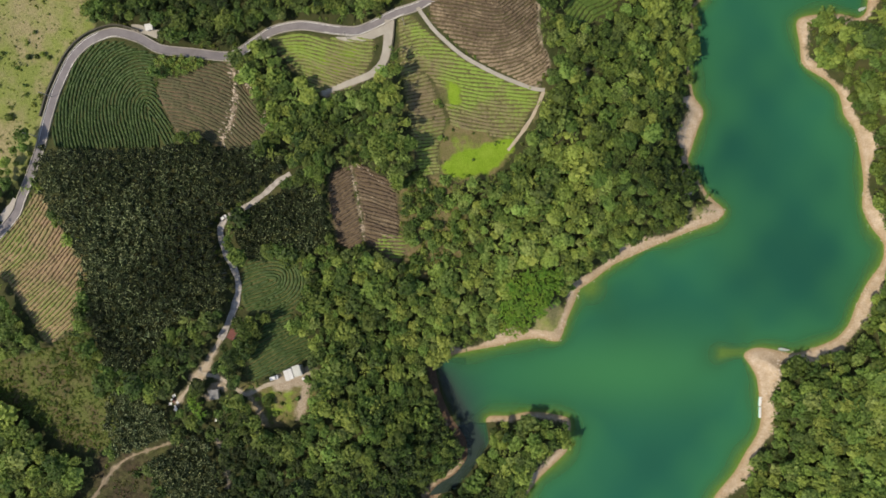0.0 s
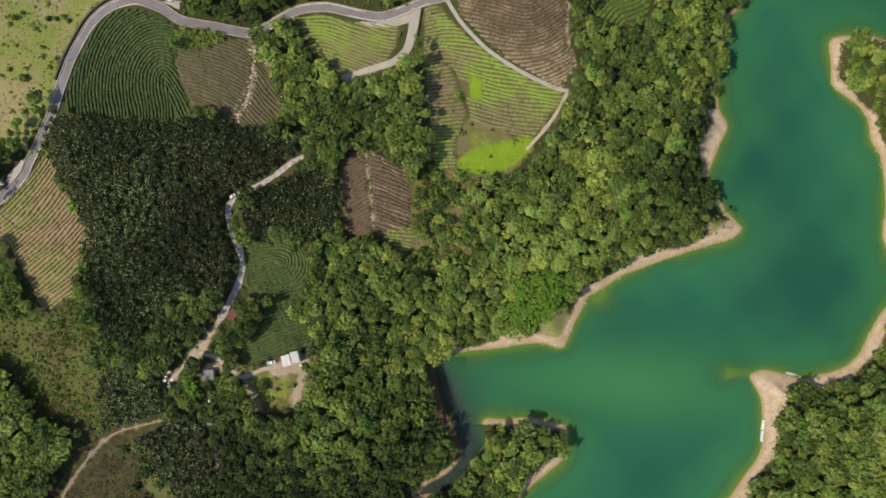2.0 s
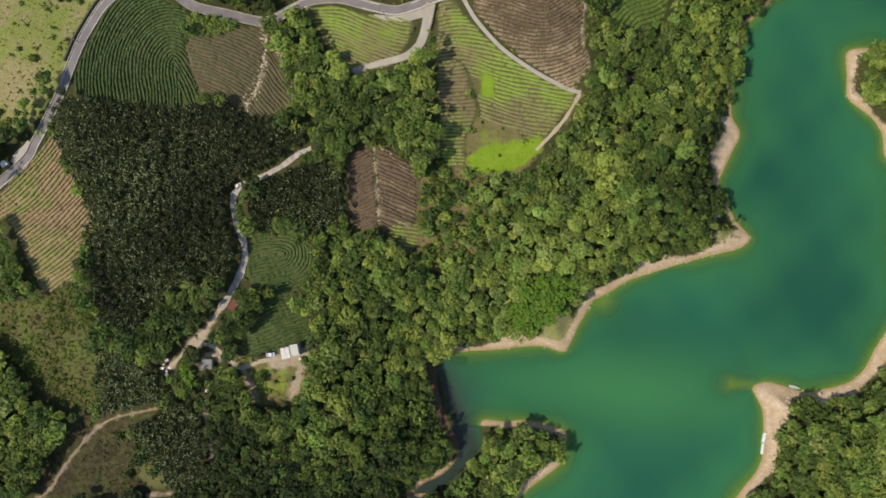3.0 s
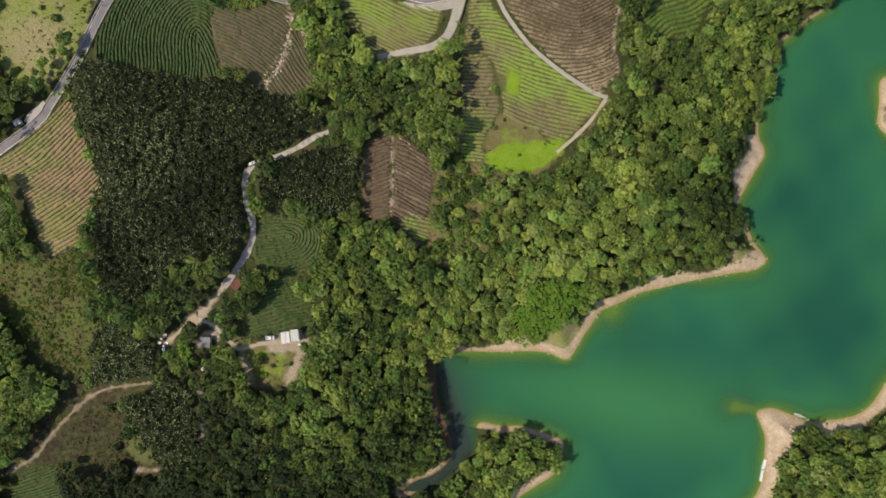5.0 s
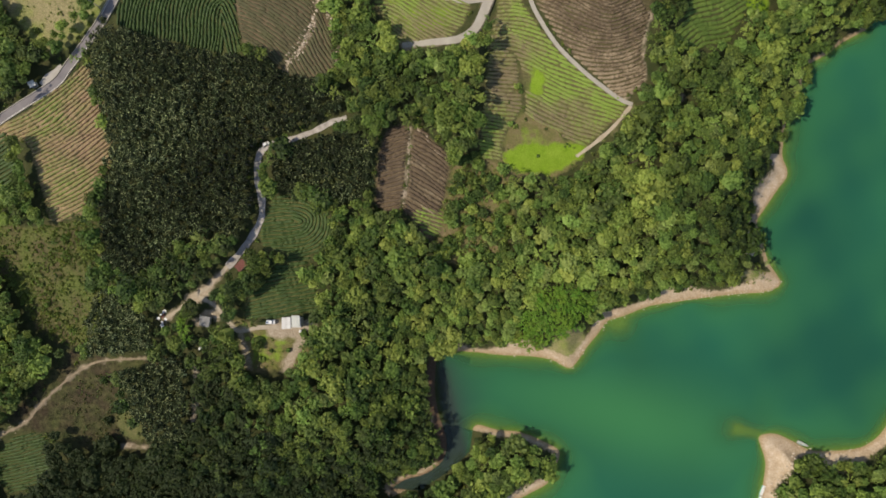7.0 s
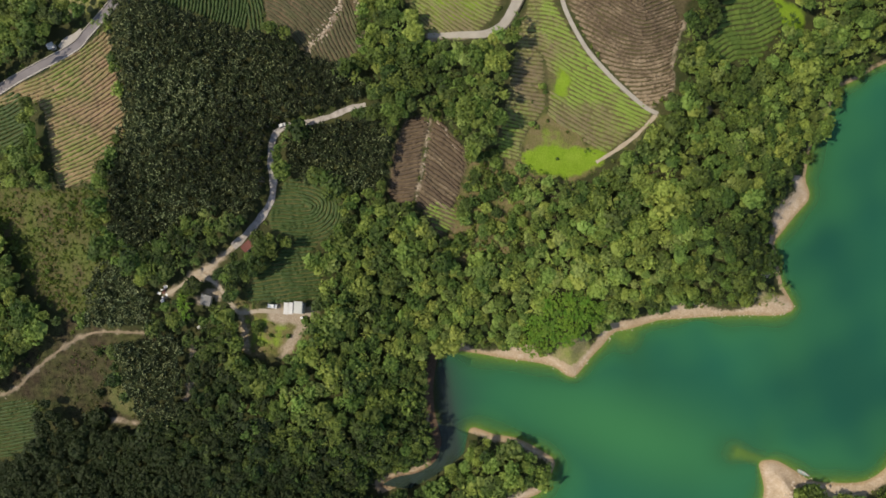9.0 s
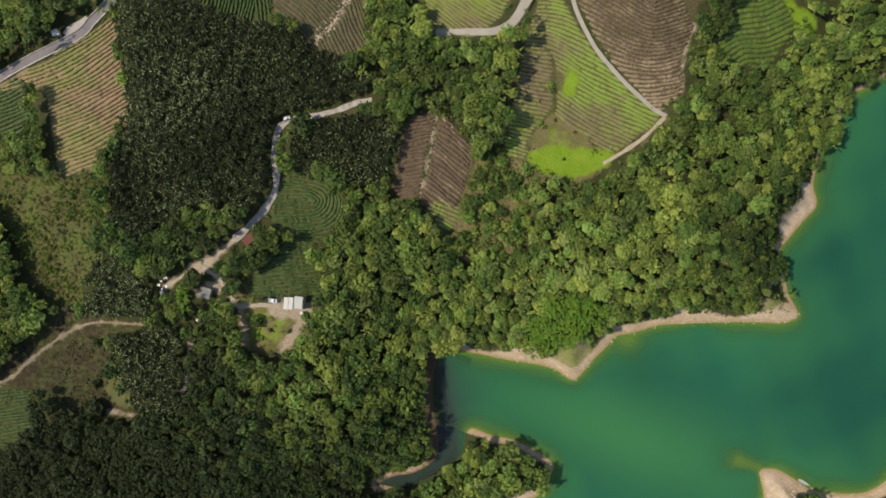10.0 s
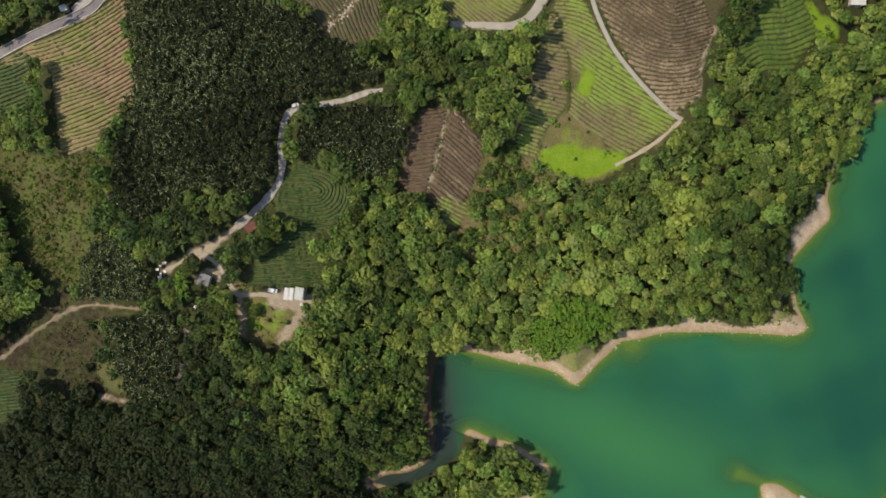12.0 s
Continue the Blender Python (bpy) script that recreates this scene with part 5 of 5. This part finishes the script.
planted("grass_tufts", "coarse grass tufts on open slopes", "grass", [a[~heath_ok] for a in tufts], [crown_quads(120 + k, 14, 3, 0.6, 0.35, False) for k in range(4)], SHRUB_MANY, 36)
planted("undergrowth", "scattered shrubs and rough undergrowth", "shrubs", shrubs, SHRUBS, SHRUB_MANY, 35)


BUSH_CROWNS = [crown_quads(170 + k, 120, 8, 0.6, 0.16) for k in range(3)]
bush_stem = trunk_mesh("stem", 180, 1.0, 0.06, BARK, 3)
bush_meshes = [quad_mesh("crown", q, LEAF_OWN) for q in BUSH_CROWNS]


def bush(x, y, size, label, k=0):
    ob = thing("bush", label, "bush", "single bushes", pose(x, y, ground_at(x, y), 0, 0, 47 * x))
    child("stem", bush_stem, ob, m=Matrix.Diagonal((size, size, size * 0.55, 1)))
    child("crown", bush_meshes[k % 3], ob, m=Matrix.Translation((0, 0, size * 0.5)) @ Matrix.Diagonal((size, size, size, 1)))
    return ob


for k, (x, y, size) in enumerate([(-18.3, 137.9, 1.7), (-16.8, 136.2, 1.1), (-17.7, 122.9, 1.4), (-12.3, 126.1, 0.8), (-4.1, 113.7, 0.7), (-20.3, 131.0, 0.8)]):
    bush(x, y, size, "dark green bush standing among the tea rows", k)
for k, (x, y, size) in enumerate([(-93.6, 14.6, 2.9), (-95.9, 14.6, 1.3), (-88.4, 12.5, 1.0), (-77.2, 22.3, 2.2), (-81.7, 14.4, 1.1), (-91.0, 8.2, 1.5), (-98.6, 15.0, 1.2)]):
    bush(x, y, size, "rounded green garden bush in the farmyard", k)
for k, (x, y, size) in enumerate([(-183.5, 163.0, 2.0), (-181.0, 161.6, 1.5), (-185.8, 161.9, 1.6), (-194.0, 157.3, 1.3), (-189.2, 161.9, 1.8), (-191.0, 150.0, 1.2), (-199.5, 163.5, 1.5), (-204.0, 140.0, 1.6), (-186.0, 172.0, 1.3)]):
    bush(x, y, 0.75 * size, "low dark green bush on the dry pasture", k)


# ---- buildings, vehicles and small things ----
def roof_sheet(sx, sy, x, y, z, tilt, ribs):
    """A corrugated roof sheet, tilted along y."""
    bm = bmesh.new()
    n = ribs * 2
    verts = []
    for i in range(n + 1):
        px = -sx / 2 + sx * i / n
        dz = 0.05 if i % 2 else 0.0
        verts.append([bm.verts.new((x + px, y + s * sy / 2, z + dz + s * tilt / 2)) for s in (-1, 1)])
        verts[-1] += [bm.verts.new((x + px, y + s * sy / 2, z + dz + s * tilt / 2 - 0.05)) for s in (-1, 1)]
    for a, b in zip(verts, verts[1:]):
        bm.faces.new((a[0], b[0], b[1], a[1]))
        bm.faces.new((a[2], a[3], b[3], b[2]))
        bm.faces.new((a[0], a[2], b[2], b[0]))
        bm.faces.new((a[1], b[1], b[3], a[3]))
    bm.faces.new((verts[0][0], verts[0][1], verts[0][3], verts[0][2]))
    bm.faces.new((verts[-1][0], verts[-1][2], verts[-1][3], verts[-1][1]))
    return bm


def shed(name, x, y, turn, sx, sy, tall, roof, label, category="shed", roofs=None):
    ob = thing(name, label, category, m=pose(x, y, ground_at(x, y), 0, 0, turn))
    part("wall", block(sx, sy, tall + 1.0, 0, 0, -1.0, 0.02), PLASTER, ob)
    door = part("door", block(0.9, 0.06, 2.0, -sx * 0.25, -sy / 2 - 0.03, 0.0, 0.01), ROOF_GREY, ob)
    window = part("window", block(1.1, 0.06, 0.9, sx * 0.2, -sy / 2 - 0.03, 1.0, 0.01), GLASS, ob)
    for rx, rsx, rz, m, ry in roofs or [(0, sx + 0.7, 0.12, roof, 0.0)]:
        part("roof", roof_sheet(rsx, sy + 0.6, rx, ry, tall + rz + 0.15, 0.35, int(rsx / 0.35)), m, ob)
    return ob


shed("farmhouse", -82.6, 25.9, 14, 7.6, 4.0, 2.7, ROOF_WHITE, "low farmhouse with white and faded grey-green sheet roofs", "house",
     [(-3.05, 1.7, 0.05, ROOF_WHITE, -0.35), (-1.1, 1.7, 0.4, ROOF_WHITE, -0.1), (1.95, 3.3, 0.95, ROOF_GREEN, 0.6)])
shed("shed", -107.0, 43.2, 60, 3.8, 2.5, 2.2, ROOF_RED, "small shed with a rusty red sheet roof")
shed("shed", -116.1, 17.9, 4, 3.4, 3.6, 2.3, ROOF_GREY, "small square shed with a grey sheet roof")
shed("cottage", 69.6, 208.0, 20, 4.8, 3.8, 2.6, ROOF_WHITE, "white-roofed cottage among trees", "house")
shed("kiosk", -137.8, 172.4, 10, 2.4, 2.0, 2.3, ROOF_WHITE, "tiny white roadside kiosk", "kiosk")
shed("hut", -205.8, 92.5, 40, 2.0, 1.7, 2.2, ROOF_WHITE, "small pale hut at the roadside", "hut")


def vehicle(name, x, y, turn, long, wide, tall, label, category, cab):
    z = ground_at(x, y) + 0.14
    ob = thing(name, label, category, m=pose(x, y, z, 0, 0, turn))
    part("body", block(long, wide, tall * 0.5, 0, 0, 0.32, 0.12), WHITE_PAINT, ob)
    part("cabin", block(long * cab, wide * 0.9, tall * 0.42, long * (0.5 - cab / 2) - 0.9, 0, 0.3 + tall * 0.48, 0.15), WHITE_PAINT, ob)
    part("windscreen", block(0.08, wide * 0.78, tall * 0.28, long * 0.5 - 0.88, 0, 0.36 + tall * 0.5, 0.02), GLASS, ob)
    for sx in (-0.3, 0.3):
        for sy in (-0.5, 0.5):
            wheel = part("wheel", cylinder(0.32, 0.2, sx * long, sy * wide * 0.94, 0.32, axis="y"), RUBBER, ob)
    return ob


vehicle("van", -90.9, 23.9, 12, 3.5, 1.6, 1.8, "white van parked beside the farmhouse", "van", 0.7)
vehicle("pickup_truck", -110.4, 92.4, 35, 2.7, 1.25, 1.5, "white pickup truck on the farm lane", "truck", 0.4)


def raft(x, y, turn, long, wide, label):
    ob = thing("pontoon", label, "pontoon", "pontoons", pose(x, y, 0.0, 0, 0, turn))
    for s in (-0.4, 0.4):
        part("float", cylinder(0.3, long, 0, s * wide, 0.12, axis="x"), TEAL, ob)
    for i in range(int(long / 0.6)):
        part("plank", block(0.56, wide, 0.08, -long / 2 + 0.3 + i * 0.6, 0, 0.42, 0.01), WHITE_PAINT, ob)
    return ob


raft(123.2, 3.4, 84, 4.2, 1.1, "white planked pontoon moored at the sandy shore")
raft(123.0, -1.5, 88, 4.8, 0.9, "long white and teal pontoon along the shore")


def boat(x, y, turn, long, label):
    """An open skiff: hull with a raised bow and thwarts."""
    ob = thing("boat", label, "boat", "boats", pose(x, y, 0.0, 0, 0, turn))
    verts, faces, n = [], [], 9
    for i in range(n):
        f = i / (n - 1)
        w = 0.75 * min(1, 1.6 * (1 - f)) ** 0.6 * (0.85 + 0.15 * min(1, f * 4)) + 0.02
        px, rise = (f - 0.5) * long, 0.25 * f**3
        verts += [(px, -w, 0.45 + rise), (px, -w * 0.6, -0.1 + rise * 0.5), (px, w * 0.6, -0.1 + rise * 0.5), (px, w, 0.45 + rise)]
        verts += [(px, w * 0.86, 0.45 + rise), (px, w * 0.5, 0.02 + rise * 0.5), (px, -w * 0.5, 0.02 + rise * 0.5), (px, -w * 0.86, 0.45 + rise)]
    for i in range(n - 1):
        for k in range(8):
            a, b = 8 * i + k, 8 * i + (k + 1) % 8
            faces.append((a, b, b + 8, a + 8))
    faces.append((0, 7, 6, 1))
    faces.append((1, 6, 5, 2))
    faces.append((2, 5, 4, 3))
    child("hull", mesh_of("hull", verts, faces, GREY_PAINT), ob)
    for s in (-0.25, 0.1):
        part("thwart", block(0.25, 1.1, 0.05, s * long, 0, 0.3), TEAL, ob)
    return ob


boat(134.6, 26.6, -8, 5.0, "small grey-white boat pulled up at the spit")
boat(173.0, 178.9, 20, 3.4, "small grey-white boat in the far cove")


def pole(x, y):
    ob = thing("utility_pole", "grey concrete utility pole beside the road", "utility pole", "utility poles", pose(x, y, ground_at(x, y)))
    part("post", cylinder(0.17, 8.6, 0, 0, 4.0, 0.1), CONCRETE, ob)
    part("crossarm", block(1.5, 0.1, 0.1, 0, 0, 7.6), ROOF_GREY, ob)
    for s in (-0.65, 0, 0.65):
        part("insulator", cylinder(0.06, 0.2, s, 0, 7.8, 0.04), WHITE_PAINT, ob)
    return ob


for px, py in ((-180.2, 145.0), (-186.9, 128.5), (-102.7, 157.4), (-55.8, 166.2), (-31.5, 171.0)):
    pole(px, py)


def stones(name, label, category, line, width, count, low, high, seed):
    """A ragged line of loose stones, each an uneven lump."""
    r = np.random.default_rng(seed)
    p = spline(line, 1.0)
    ob = thing(name, label, category)
    shapes = []
    for k in range(4):
        bm = bmesh.new()
        bmesh.ops.create_icosphere(bm, subdivisions=1, radius=1.0)
        for v in bm.verts:
            v.co *= 0.75 + 0.5 * r.random()
            v.co.z *= 0.6
        me = bpy.data.meshes.new("stone")
        bm.to_mesh(me)
        bm.free()
        me.materials.append(STONE)
        shapes.append(me)
    for i in range(count):
        q = p[int(r.integers(0, len(p)))] + r.normal(size=2) * width
        s = low + (high - low) * r.random() ** 2
        child("stone", shapes[i % 4], ob, m=pose(q[0], q[1], ground_at(*q) + 0.1 * s, 0, 0, r.random() * 360) @ Matrix.Scale(s, 4))


stones("stone_ridge", "pale broken stones along a ridge in the tea plot", "stones", RIDGE_B, 1.1, 150, 0.2, 0.65, 41)
stones("stone_ridge", "thin line of pale stones between brown tea plots", "stones", RIDGE_F, 0.25, 60, 0.15, 0.35, 49)
stones("rubble_edge", "pale rubble along the upper edge of the brown tea plot", "stones", RUBBLE_F, 0.35, 50, 0.2, 0.5, 50)
stones("rubble_edge", "pale rubble along the edge of a tea plot", "stones", RIDGE_EDGE, 0.4, 60, 0.2, 0.5, 42)


def sheet_pile(x, y):
    """Loose sheets thrown on a heap."""
    r = np.random.default_rng(51)
    ob = thing("sheet_pile", "heap of white and faded sheets beside the dirt lane", "scrap pile", m=pose(x, y, ground_at(x, y)))
    for i in range(9):
        part("sheet", block(0.7 + r.random(), 0.5 + 0.8 * r.random(), 0.05, r.normal() * 0.9, r.normal() * 1.3, 0.02 + 0.06 * i, 0.01, r.random() * 90), WHITE_PAINT if i % 3 else ROOF_RED, ob)


sheet_pile(-134.1, 14.8)
stones("shore_rocks", "pale rocks scattered along the sandy lake shore", "rocks", SHORE_WEST[15:24], 0.8, 130, 0.12, 0.45, 43)
stones("shore_rocks", "pale rocks along the cove beach", "rocks", SHORE_WEST[24:31], 0.8, 80, 0.12, 0.4, 44)
stones("shore_rocks", "pale rocks along the long eastern beach", "rocks", SHORE_EAST[7:27], 0.9, 140, 0.12, 0.4, 45)
stones("spit_rocks", "heap of grey-white rocks on the sand spit", "rocks", SPIT_ROCKS, 1.3, 90, 0.2, 0.8, 46)
stones("bare_rock", "pale rock outcrop above the headland", "rocks", [(89.6, 97.4), (92.2, 98.4), (94.4, 100.2)], 0.4, 34, 0.35, 0.85, 47)
stones("debris", "pale debris beside the dirt track", "debris", TRACK[:2], 2.0, 12, 0.15, 0.4, 48)


def water_tank(x, y, label):
    ob = thing("water_tank", label, "water tank", "water tanks", pose(x, y, ground_at(x, y)))
    part("stand", block(1.1, 1.1, 0.5, 0, 0, -0.1, 0.02), CONCRETE, ob)
    tank = part("tank", cylinder(0.55, 1.3, 0, 0, 1.05), WHITE_PAINT, ob)
    part("lid", cylinder(0.3, 0.12, 0, 0, 1.76, 0.22), GREY_PAINT, ob)
    return ob


water_tank(-78.9, 23.0, "white round water tank beside the farmhouse")
water_tank(-105.0, 46.2, "white round water tank beside the red-roofed shed")
water_tank(-116.0, 6.5, "white round water tank among trees")
